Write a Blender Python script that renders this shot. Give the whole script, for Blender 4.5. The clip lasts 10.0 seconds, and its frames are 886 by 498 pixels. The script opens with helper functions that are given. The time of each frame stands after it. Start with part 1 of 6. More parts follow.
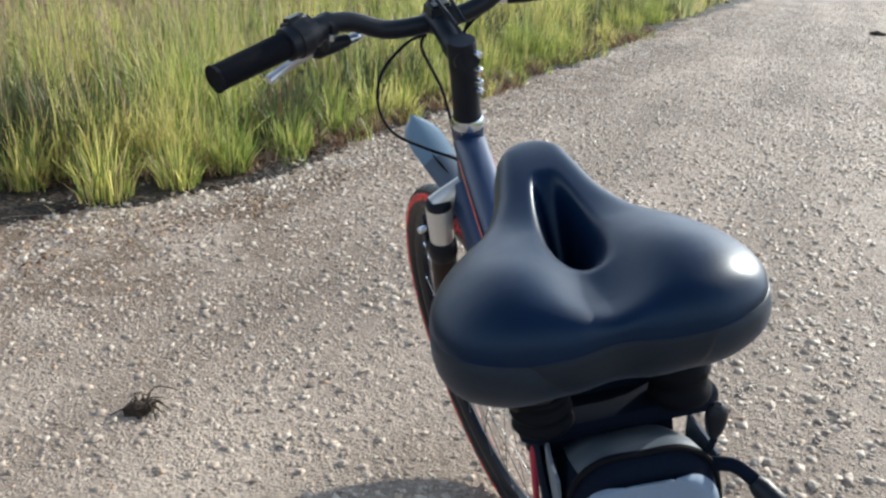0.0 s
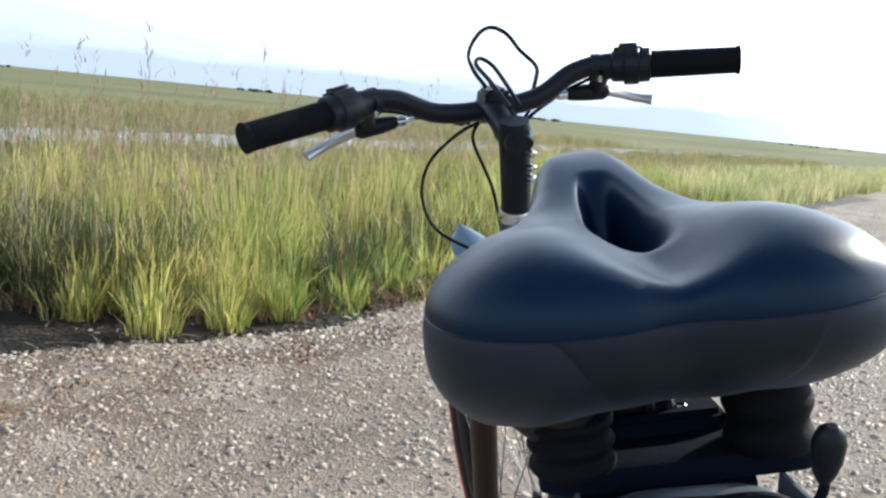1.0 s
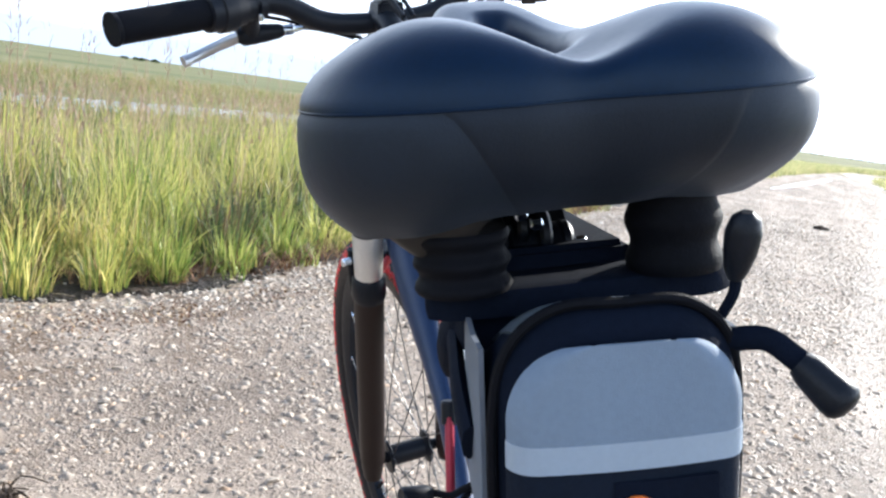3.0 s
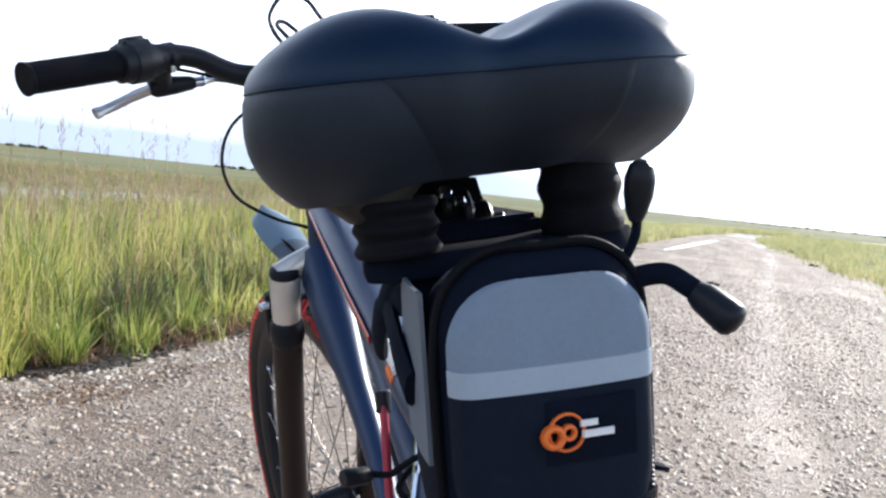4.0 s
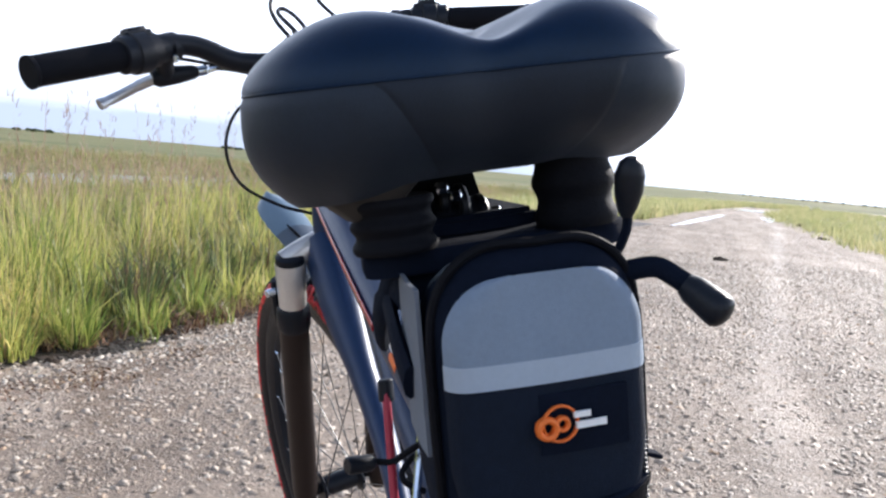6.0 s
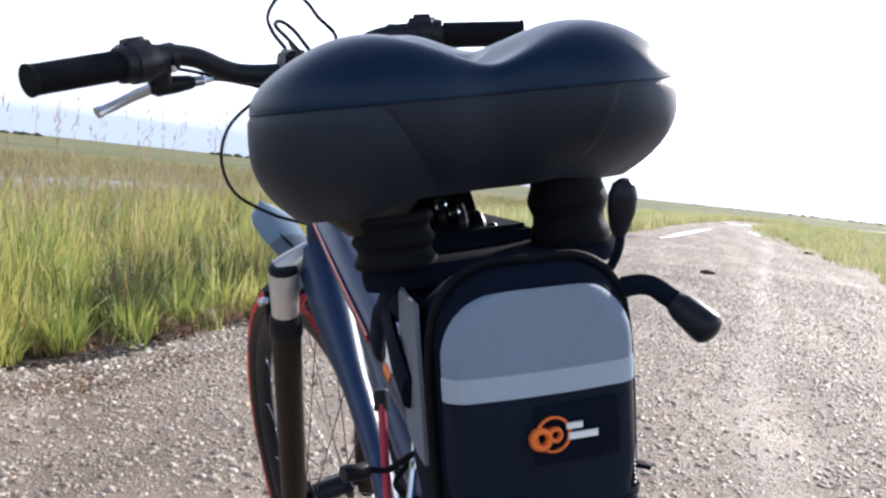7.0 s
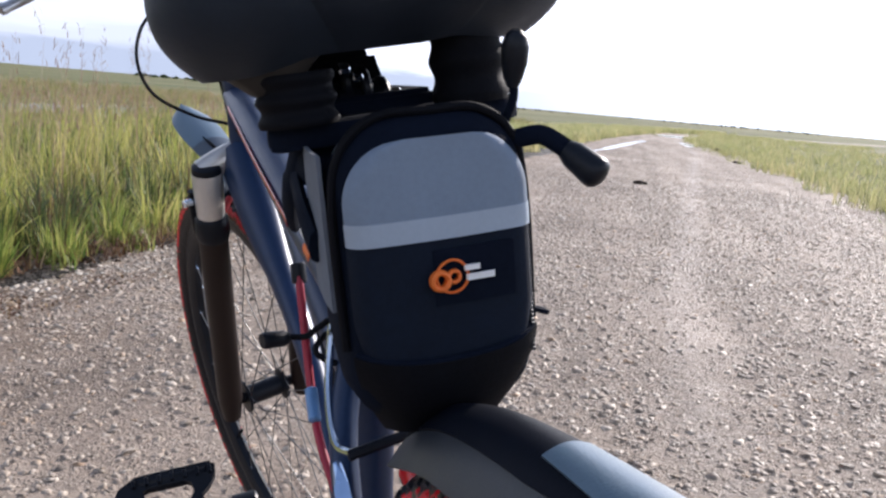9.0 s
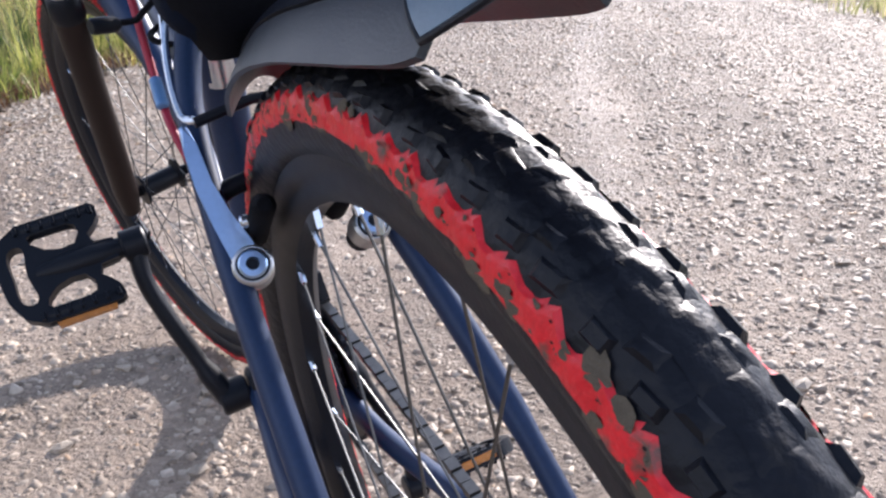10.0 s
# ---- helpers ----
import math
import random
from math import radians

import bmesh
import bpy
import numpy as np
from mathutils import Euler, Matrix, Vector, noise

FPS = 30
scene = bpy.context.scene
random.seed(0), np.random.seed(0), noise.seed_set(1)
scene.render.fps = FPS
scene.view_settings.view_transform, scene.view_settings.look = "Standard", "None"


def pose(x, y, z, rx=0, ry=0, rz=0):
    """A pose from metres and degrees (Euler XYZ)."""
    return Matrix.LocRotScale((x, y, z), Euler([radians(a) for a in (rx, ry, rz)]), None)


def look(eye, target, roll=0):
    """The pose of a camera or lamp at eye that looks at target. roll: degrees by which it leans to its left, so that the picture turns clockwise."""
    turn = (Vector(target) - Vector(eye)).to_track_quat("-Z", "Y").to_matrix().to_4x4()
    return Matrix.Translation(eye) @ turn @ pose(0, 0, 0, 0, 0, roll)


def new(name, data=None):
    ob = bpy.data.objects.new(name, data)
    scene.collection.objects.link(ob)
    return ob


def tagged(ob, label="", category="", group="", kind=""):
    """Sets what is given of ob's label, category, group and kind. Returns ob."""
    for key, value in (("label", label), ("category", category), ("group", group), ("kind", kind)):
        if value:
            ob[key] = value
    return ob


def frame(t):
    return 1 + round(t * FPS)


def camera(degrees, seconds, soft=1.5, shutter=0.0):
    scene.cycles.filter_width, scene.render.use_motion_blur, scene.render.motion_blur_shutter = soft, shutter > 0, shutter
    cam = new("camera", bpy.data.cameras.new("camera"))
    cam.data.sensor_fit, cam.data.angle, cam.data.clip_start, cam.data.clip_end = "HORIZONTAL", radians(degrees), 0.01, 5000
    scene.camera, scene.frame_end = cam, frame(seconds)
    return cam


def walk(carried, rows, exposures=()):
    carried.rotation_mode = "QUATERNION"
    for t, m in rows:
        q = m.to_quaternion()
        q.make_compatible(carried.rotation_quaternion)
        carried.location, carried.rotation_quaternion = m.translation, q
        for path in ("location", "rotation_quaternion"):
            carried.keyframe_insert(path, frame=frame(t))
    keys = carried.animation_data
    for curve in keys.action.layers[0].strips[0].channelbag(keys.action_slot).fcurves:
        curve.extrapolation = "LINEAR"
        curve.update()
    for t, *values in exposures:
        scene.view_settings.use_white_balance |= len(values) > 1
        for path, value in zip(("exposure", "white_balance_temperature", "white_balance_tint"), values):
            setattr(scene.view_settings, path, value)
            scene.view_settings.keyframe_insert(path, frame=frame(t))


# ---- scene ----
cam = camera(54.8, 10.0, soft=2.5)
PATH = [
    (0, (0.062, -0.43, 1.161), (-0.737, 1.25, 0.426), 2.7),
    (0.5, (0.053, -0.369, 1.061), (-0.914, 1.281, 0.475), 5.4),
    (1, (0.052, -0.328, 1.01), (-0.952, 1.371, 0.688), 5.7),
    (1.5, (0.075, -0.319, 0.99), (-0.751, 1.456, 0.58), 6.7),
    (2, (0.074, -0.309, 0.958), (-0.694, 1.463, 0.436), 9.3),
    (3.3, (0.044, -0.292, 0.905), (-0.685, 1.554, 0.659), 6.5),
    (3.5, (0.045, -0.298, 0.888), (-0.577, 1.593, 0.695), 6.2),
    (4, (0.057, -0.337, 0.884), (-0.539, 1.567, 0.746), 6.0),
    (4.5, (0.058, -0.352, 0.888), (-0.55, 1.547, 0.73), 5.6),
    (5, (0.058, -0.342, 0.883), (-0.546, 1.557, 0.714), 5.2),
    (5.5, (0.064, -0.341, 0.888), (-0.55, 1.552, 0.689), 4.9),
    (7, (0.063, -0.358, 0.897), (-0.521, 1.547, 0.731), 6.0),
    (7.5, (0.066, -0.365, 0.894), (-0.485, 1.544, 0.67), 5.4),
    (8, (0.077, -0.366, 0.891), (-0.414, 1.554, 0.623), 5.7),
    (8.5, (0.081, -0.371, 0.882), (-0.379, 1.555, 0.601), 5.5),
    (9, (0.087, -0.37, 0.87), (-0.336, 1.555, 0.53), 5.0),
    (9.3, (0.119, -0.38, 0.851), (-0.241, 1.527, 0.366), 2.0),
    (9.5, (0.132, -0.388, 0.824), (-0.172, 1.506, 0.256), 0.7),
    (9.7, (0.137, -0.396, 0.8), (-0.149, 1.472, 0.146), 0.2),
    (10, (0.148, -0.404, 0.772), (-0.07, 1.449, 0.051), -1.1),
]
walk(cam, [(t, look(eye, target, roll)) for t, eye, target, roll in PATH], exposures=[
    (0, 0.74, 6050, 5), (0.5, 0.76, 5980, 5), (1, 0.84, 6030, 5), (1.5, 0.78, 6020, 5), (2, 1.17, 5920, 6), (3.5, 1.32, 5900, 9), (4, 0.95, 6000, 10), (4.5, 0.94, 5990, 10), (5.5, 0.88, 6010, 12), (7, 0.86, 6080, 13), (7.5, 0.83, 6090, 14), (8, 0.83, 6050, 15), (8.5, 0.38, 6130, 17), (9, 0.52, 6120, 16), (9.5, 0.46, 6000, 15), (9.7, 0.68, 6050, 16), (10, 0.95, 6030, 17)])

# ---- light ----
SUN_AZ, SUN_EL = radians(22.0), radians(24.0)      # right of the road's direction (+y), above the horizon
world = bpy.data.worlds.new("sky")
scene.world = world
world.use_nodes = True
wn, wl = world.node_tree.nodes, world.node_tree.links
wn.clear()
w_out = wn.new("ShaderNodeOutputWorld")
w_bg = wn.new("ShaderNodeBackground")
w_sky = wn.new("ShaderNodeTexSky")
w_sky.sky_type, w_sky.sun_disc = "NISHITA", False
w_sky.sun_elevation, w_sky.sun_rotation = SUN_EL, SUN_AZ
w_sky.air_density, w_sky.dust_density = 1.0, 0.6
w_co = wn.new("ShaderNodeTexCoord")
w_map = wn.new("ShaderNodeMapping")
w_map.inputs["Scale"].default_value = (1.0, 1.0, 6.0)
w_cloud = wn.new("ShaderNodeTexNoise")
w_cloud.inputs["Scale"].default_value, w_cloud.inputs["Detail"].default_value, w_cloud.inputs["Roughness"].default_value = 2.0, 8.0, 0.55
w_ramp = wn.new("ShaderNodeValToRGB")
w_ramp.color_ramp.elements[0].position, w_ramp.color_ramp.elements[1].position = 0.14, 0.38
w_mix = wn.new("ShaderNodeMixRGB")
# cloud brightness: brighter towards the sun
w_dot = wn.new("ShaderNodeVectorMath")
w_dot.operation = "DOT_PRODUCT"
w_dot.inputs[1].default_value = (math.sin(SUN_AZ) * math.cos(SUN_EL), math.cos(SUN_AZ) * math.cos(SUN_EL), math.sin(SUN_EL))
w_near = wn.new("ShaderNodeMapRange")
w_near.inputs["From Min"].default_value, w_near.inputs["From Max"].default_value = 0.2, 1.0
w_near.inputs["To Min"].default_value, w_near.inputs["To Max"].default_value = 6.5, 14.0
w_col = wn.new("ShaderNodeVectorMath")
w_col.operation = "SCALE"
w_col.inputs[0].default_value = (0.93, 0.99, 1.10)
wl.new(w_co.outputs["Generated"], w_map.inputs["Vector"])
wl.new(w_co.outputs["Generated"], w_dot.inputs[0])
wl.new(w_dot.outputs["Value"], w_near.inputs["Value"])
wl.new(w_near.outputs["Result"], w_col.inputs["Scale"])
wl.new(w_map.outputs["Vector"], w_cloud.inputs["Vector"])
wl.new(w_cloud.outputs["Fac"], w_ramp.inputs["Fac"])
# the cloud thins out overhead, where the sky is clear and blue
w_sepc = wn.new("ShaderNodeSeparateXYZ")
wl.new(w_co.outputs["Generated"], w_sepc.inputs["Vector"])
w_thin = wn.new("ShaderNodeMapRange")
w_thin.inputs["From Min"].default_value, w_thin.inputs["From Max"].default_value = 0.28, 0.62
w_thin.inputs["To Min"].default_value, w_thin.inputs["To Max"].default_value = 1.0, 0.12
wl.new(w_sepc.outputs["Z"], w_thin.inputs["Value"])
w_cov = wn.new("ShaderNodeMath")
w_cov.operation = "MULTIPLY"
wl.new(w_ramp.outputs["Color"], w_cov.inputs[0])
wl.new(w_thin.outputs["Result"], w_cov.inputs[1])
wl.new(w_cov.outputs[0], w_mix.inputs["Fac"])
wl.new(w_sky.outputs["Color"], w_mix.inputs["Color1"])
wl.new(w_col.outputs["Vector"], w_mix.inputs["Color2"])
# a low grey-blue bank of cloud along the horizon away from the sun, and pale streaks above it
w_map2 = wn.new("ShaderNodeMapping")
w_map2.inputs["Scale"].default_value = (1.0, 1.0, 9.0)
w_streak = wn.new("ShaderNodeTexNoise")
w_streak.inputs["Scale"].default_value, w_streak.inputs["Detail"].default_value, w_streak.inputs["Roughness"].default_value = 4.5, 8.0, 0.6
wl.new(w_co.outputs["Generated"], w_map2.inputs["Vector"])
wl.new(w_map2.outputs["Vector"], w_streak.inputs["Vector"])


def sky_layer(below, color, z_in, z_out, sun_in, sun_out, rag, most):
    """A layer of cloud up to a ragged height, fading out towards the sun."""
    z = wn.new("ShaderNodeMath")
    z.operation = "MULTIPLY_ADD"
    z.inputs[1].default_value = rag
    wl.new(w_streak.outputs["Fac"], z.inputs[0])
    wl.new(w_sepc.outputs["Z"], z.inputs[2])
    low = wn.new("ShaderNodeMapRange")
    low.inputs["From Min"].default_value, low.inputs["From Max"].default_value = z_in, z_out
    low.inputs["To Min"].default_value, low.inputs["To Max"].default_value = most, 0.0
    wl.new(z.outputs[0], low.inputs["Value"])
    off = wn.new("ShaderNodeMapRange")
    off.inputs["From Min"].default_value, off.inputs["From Max"].default_value = sun_in, sun_out
    off.inputs["To Min"].default_value, off.inputs["To Max"].default_value = 1.0, 0.0
    wl.new(w_dot.outputs["Value"], off.inputs["Value"])
    both = wn.new("ShaderNodeMath")
    both.operation = "MULTIPLY"
    wl.new(low.outputs["Result"], both.inputs[0])
    wl.new(off.outputs["Result"], both.inputs[1])
    mix = wn.new("ShaderNodeMixRGB")
    mix.inputs["Color2"].default_value = (*color, 1)
    wl.new(both.outputs[0], mix.inputs["Fac"])
    wl.new(below, mix.inputs["Color1"])
    return mix.outputs["Color"]


w_layers = sky_layer(w_mix.outputs["Color"], (4.1, 4.5, 5.3), 0.10, 0.20, 0.62, 0.86, 0.12, 0.8)
w_layers = sky_layer(w_layers, (3.3, 3.8, 4.7), 0.048, 0.060, 0.74, 0.97, 0.055, 0.9)
wl.new(w_layers, w_bg.inputs["Color"])
w_bg.inputs["Strength"].default_value = 0.12
wl.new(w_bg.outputs["Background"], w_out.inputs["Surface"])
sun = new("sun", bpy.data.lights.new("sun", "SUN"))
sun.data.energy, sun.data.angle, sun.data.color = 4.4, radians(0.8), (1.0, 0.91, 0.79)
to_sun = Vector((math.sin(SUN_AZ) * math.cos(SUN_EL), math.cos(SUN_AZ) * math.cos(SUN_EL), math.sin(SUN_EL)))
sun.matrix_world = look(to_sun * 50, (0, 0, 0))


# ---- materials ----
def mat(name, color, rough=0.5, metal=0.0, var=0.12, scale=40.0, bump=0.0, bump_scale=300.0, dirt=None, dirt_amount=0.0, coat=0.0, spec=0.5, sheen=0.0, gloss_tint=(1.0, 1.0, 1.0)):
    """A principled material with colour variation at two scales, an optional dirt colour and fine relief."""
    m = bpy.data.materials.new(name)
    m.use_nodes = True
    n, l = m.node_tree.nodes, m.node_tree.links
    b = n["Principled BSDF"]
    b.inputs["Metallic"].default_value = metal
    b.inputs["Coat Weight"].default_value, b.inputs["Coat Roughness"].default_value = coat, 0.12
    b.inputs["Specular IOR Level"].default_value = spec
    b.inputs["Specular Tint"].default_value = (*gloss_tint, 1)
    b.inputs["Sheen Weight"].default_value, b.inputs["Sheen Roughness"].default_value = sheen, 0.35
    b.inputs["Sheen Tint"].default_value = (0.72, 0.80, 1.0, 1)
    co = n.new("ShaderNodeTexCoord")
    big = n.new("ShaderNodeTexNoise")
    big.inputs["Scale"].default_value, big.inputs["Detail"].default_value = scale, 5
    fine = n.new("ShaderNodeTexNoise")
    fine.inputs["Scale"].default_value, fine.inputs["Detail"].default_value = scale * 9, 3
    l.new(co.outputs["Object"], big.inputs["Vector"])
    l.new(co.outputs["Object"], fine.inputs["Vector"])
    add = n.new("ShaderNodeMath")
    add.operation = "ADD"
    l.new(big.outputs["Fac"], add.inputs[0])
    l.new(fine.outputs["Fac"], add.inputs[1])
    ramp = n.new("ShaderNodeMapRange")
    ramp.inputs["From Min"].default_value, ramp.inputs["From Max"].default_value = 0.6, 1.4
    ramp.inputs["To Min"].default_value, ramp.inputs["To Max"].default_value = 1 - var, 1 + var
    l.new(add.outputs[0], ramp.inputs["Value"])
    mul = n.new("ShaderNodeVectorMath")
    mul.operation = "SCALE"
    mul.inputs[0].default_value = color
    l.new(ramp.outputs["Result"], mul.inputs["Scale"])
    last = mul.outputs["Vector"]
    if dirt:
        mask = n.new("ShaderNodeValToRGB")
        mask.color_ramp.elements[0].position, mask.color_ramp.elements[1].position = 0.62 - 0.2 * dirt_amount, 0.72 - 0.2 * dirt_amount
        l.new(big.outputs["Fac"], mask.inputs["Fac"])
        mix = n.new("ShaderNodeMixRGB")
        mix.inputs["Color2"].default_value = (*dirt, 1)
        l.new(mask.outputs["Color"], mix.inputs["Fac"])
        l.new(last, mix.inputs["Color1"])
        last = mix.outputs["Color"]
    l.new(last, b.inputs["Base Color"])
    rr = n.new("ShaderNodeMapRange")
    rr.inputs["To Min"].default_value, rr.inputs["To Max"].default_value = max(0.02, rough - 0.08), min(1, rough + 0.08)
    l.new(big.outputs["Fac"], rr.inputs["Value"])
    l.new(rr.outputs["Result"], b.inputs["Roughness"])
    if bump:
        bt = n.new("ShaderNodeTexNoise")
        bt.inputs["Scale"].default_value, bt.inputs["Detail"].default_value = bump_scale, 4
        l.new(co.outputs["Object"], bt.inputs["Vector"])
        bp = n.new("ShaderNodeBump")
        bp.inputs["Strength"].default_value, bp.inputs["Distance"].default_value = bump, 1.5 / bump_scale
        l.new(bt.outputs["Fac"], bp.inputs["Height"])
        l.new(bp.outputs["Normal"], b.inputs["Normal"])
    return m


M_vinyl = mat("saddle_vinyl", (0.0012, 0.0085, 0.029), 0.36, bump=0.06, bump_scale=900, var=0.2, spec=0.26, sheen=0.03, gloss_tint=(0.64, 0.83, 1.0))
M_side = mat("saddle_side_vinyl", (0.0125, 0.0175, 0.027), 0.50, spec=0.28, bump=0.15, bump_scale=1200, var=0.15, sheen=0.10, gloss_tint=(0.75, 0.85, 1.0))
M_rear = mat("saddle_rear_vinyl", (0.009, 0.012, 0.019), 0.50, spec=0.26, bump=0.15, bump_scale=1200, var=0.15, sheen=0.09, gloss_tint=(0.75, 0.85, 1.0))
M_black = mat("black_plastic", (0.006, 0.008, 0.013), 0.42, spec=0.22, var=0.25, bump=0.1, bump_scale=500)
M_matt = mat("black_rubber", (0.004, 0.0045, 0.007), 0.70, var=0.3, bump=0.2, bump_scale=700, spec=0.10)
M_blue = mat("dark_blue_paint", (0.013, 0.030, 0.078), 0.42, metal=0.1, var=0.15, coat=0.06, spec=0.3)
M_red = mat("red_paint", (0.42, 0.02, 0.03), 0.3, var=0.1, coat=0.4)
M_silver = mat("brushed_alloy", (0.58, 0.58, 0.58), 0.40, metal=1.0, var=0.08, bump=0.05)
M_polish = mat("polished_alloy", (0.62, 0.68, 0.76), 0.20, metal=1.0, var=0.06)
M_crown = mat("satin_silver_paint", (0.62, 0.60, 0.57), 0.30, metal=0.55, var=0.08)
M_tyre = mat("tyre_rubber", (0.005, 0.006, 0.010), 0.43, spec=0.24, var=0.3, scale=60, bump=0.16, bump_scale=160, dirt=(0.011, 0.010, 0.010), dirt_amount=0.0)
M_tyre_red = mat("red_tyre_rubber", (0.70, 0.012, 0.022), 0.42, var=0.2, scale=72, bump=0.2, bump_scale=220, dirt=(0.085, 0.070, 0.055), dirt_amount=0.30)
M_mud_dry = mat("dried_mud", (0.105, 0.088, 0.066), 0.85, spec=0.2, var=0.25, scale=300, bump=0.5, bump_scale=900)
M_guard_dark = mat("dark_grey_plastic", (0.026, 0.032, 0.042), 0.42, spec=0.36, var=0.15, bump=0.15, bump_scale=900)
M_ridge = mat("black_guard_plastic", (0.005, 0.007, 0.013), 0.55, spec=0.06, var=0.2, bump=0.12, bump_scale=900)
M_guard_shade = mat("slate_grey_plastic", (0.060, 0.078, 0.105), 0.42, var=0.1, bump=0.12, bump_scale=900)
M_guard = mat("blue_grey_plastic", (0.110, 0.165, 0.215), 0.36, var=0.08, bump=0.12, bump_scale=900)
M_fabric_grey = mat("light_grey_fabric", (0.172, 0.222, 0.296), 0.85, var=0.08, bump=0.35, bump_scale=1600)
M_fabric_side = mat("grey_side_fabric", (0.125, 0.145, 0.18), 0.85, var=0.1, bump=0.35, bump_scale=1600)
M_fabric_mid = mat("coated_grey_fabric", (0.075, 0.095, 0.118), 0.45, var=0.12, bump=0.2, bump_scale=1500)
M_fabric_dark = mat("charcoal_fabric", (0.0055, 0.010, 0.021), 0.8, spec=0.15, var=0.2, bump=0.5, bump_scale=1500)
M_net = mat("polyester_netting", (0.035, 0.038, 0.046), 0.45, var=0.15)
M_web = mat("black_webbing", (0.005, 0.008, 0.017), 0.85, spec=0.06, var=0.2, bump=0.4, bump_scale=1300)
M_reflect = mat("reflective_tape", (0.30, 0.36, 0.44), 0.5, var=0.06, bump=0.15, bump_scale=1500)
M_orange = mat("orange_print", (0.75, 0.16, 0.02), 0.6, var=0.06)
M_white = mat("white_print", (0.78, 0.78, 0.78), 0.6, var=0.05)
M_amber = mat("amber_reflector", (0.50, 0.19, 0.03), 0.25, var=0.15, scale=300)
M_redlamp = mat("red_reflector", (0.55, 0.01, 0.012), 0.2, var=0.1)
M_steel = mat("spoke_steel", (0.13, 0.13, 0.13), 0.46, metal=1.0, var=0.2)
M_lever = mat("satin_alloy", (0.52, 0.53, 0.55), 0.34, metal=0.9, var=0.08)
M_base = mat("brown_black_plastic", (0.009, 0.007, 0.006), 0.6, var=0.15)
# plain alloy; the blue sky's reflection is put into the base colour
M_arm = mat("sky_tinted_alloy", (0.40, 0.53, 0.74), 0.30, metal=1.0, var=0.06, bump=0.05)
# black fork legs; a warm brown reflection is mixed into their colour
M_fork = mat("warm_reflecting_black", (0.013, 0.0065, 0.0055), 0.48, spec=0.3, var=0.2, bump=0.05)
M_cable_red = mat("red_cable_housing", (0.36, 0.018, 0.045), 0.5, var=0.1)


# ---- mesh helpers ----
def part(name, bm, material, parent=None, label="", smooth=True):
    """Links a bmesh as one mesh object under a thing or a part."""
    me = bpy.data.meshes.new(name)
    bmesh.ops.recalc_face_normals(bm, faces=bm.faces)
    bm.to_mesh(me)
    bm.free()
    for mm in material if isinstance(material, (list, tuple)) else [material]:
        me.materials.append(mm)
    me.polygons.foreach_set("use_smooth", [smooth] * len(me.polygons))
    if smooth:
        me.set_sharp_from_angle(angle=radians(40))
    ob = new(name, me)
    if parent:
        ob.parent = parent
    if label:
        tagged(ob, label)
    return ob


def spline(pts, n=8, closed=False):
    """Points along a smooth curve through pts."""
    P = [Vector(p) for p in pts]
    out, k = [], len(P)
    for i in range(k if closed else k - 1):
        if closed:
            a, b, c, d = P[i - 1], P[i], P[(i + 1) % k], P[(i + 2) % k]
        else:
            a, b, c, d = P[max(i - 1, 0)], P[i], P[i + 1], P[min(i + 2, k - 1)]
        for j in range(n):
            t = j / n
            out.append(0.5 * ((2 * b) + (c - a) * t + (2 * a - 5 * b + 4 * c - d) * t * t + (3 * b - a - 3 * c + d) * t ** 3))
    if not closed:
        out.append(P[-1])
    return out


def sweep(bm, pts, radii, seg=12, closed=False, flat=1.0):
    """A tube along pts; radii is one radius or one for each point; flat squeezes it across."""
    pts = [Vector(p) for p in pts]
    k = len(pts)
    if not isinstance(radii, (list, tuple)):
        radii = [radii] * k
    tang = []
    for i in range(k):
        a, b = (pts[i - 1], pts[(i + 1) % k]) if closed else (pts[max(i - 1, 0)], pts[min(i + 1, k - 1)])
        tang.append((b - a).normalized())
    ref = Vector((0, 0, 1)) if abs(tang[0].z) < 0.9 else Vector((0, 1, 0))
    nrm = (ref - tang[0] * ref.dot(tang[0])).normalized()
    rings = []
    for i in range(k):
        nrm = (nrm - tang[i] * nrm.dot(tang[i])).normalized()
        bi = tang[i].cross(nrm)
        rings.append([bm.verts.new(pts[i] + (nrm * math.cos(2 * math.pi * j / seg) + bi * (flat * math.sin(2 * math.pi * j / seg))) * radii[i]) for j in range(seg)])
    for i in range(k if closed else k - 1):
        r0, r1 = rings[i], rings[(i + 1) % k]
        for j in range(seg):
            bm.faces.new((r0[j], r0[(j + 1) % seg], r1[(j + 1) % seg], r1[j]))
    if not closed:
        bm.faces.new(rings[0][::-1])
        bm.faces.new(rings[-1])
    return bm


def tube(pts, radii, seg=12, closed=False, flat=1.0):
    return sweep(bmesh.new(), pts, radii, seg, closed, flat)


def rod(a, b, r, seg=16, r2=None, chamfer=0.0):
    """A straight cylinder from a to b with chamfered ends."""
    a, b = Vector(a), Vector(b)
    r2 = r if r2 is None else r2
    d = (b - a).normalized()
    if chamfer:
        return tube([a, a + d * chamfer, b - d * chamfer, b], [r - chamfer, r, r2, r2 - chamfer], seg)
    return tube([a, b], [r, r2], seg)


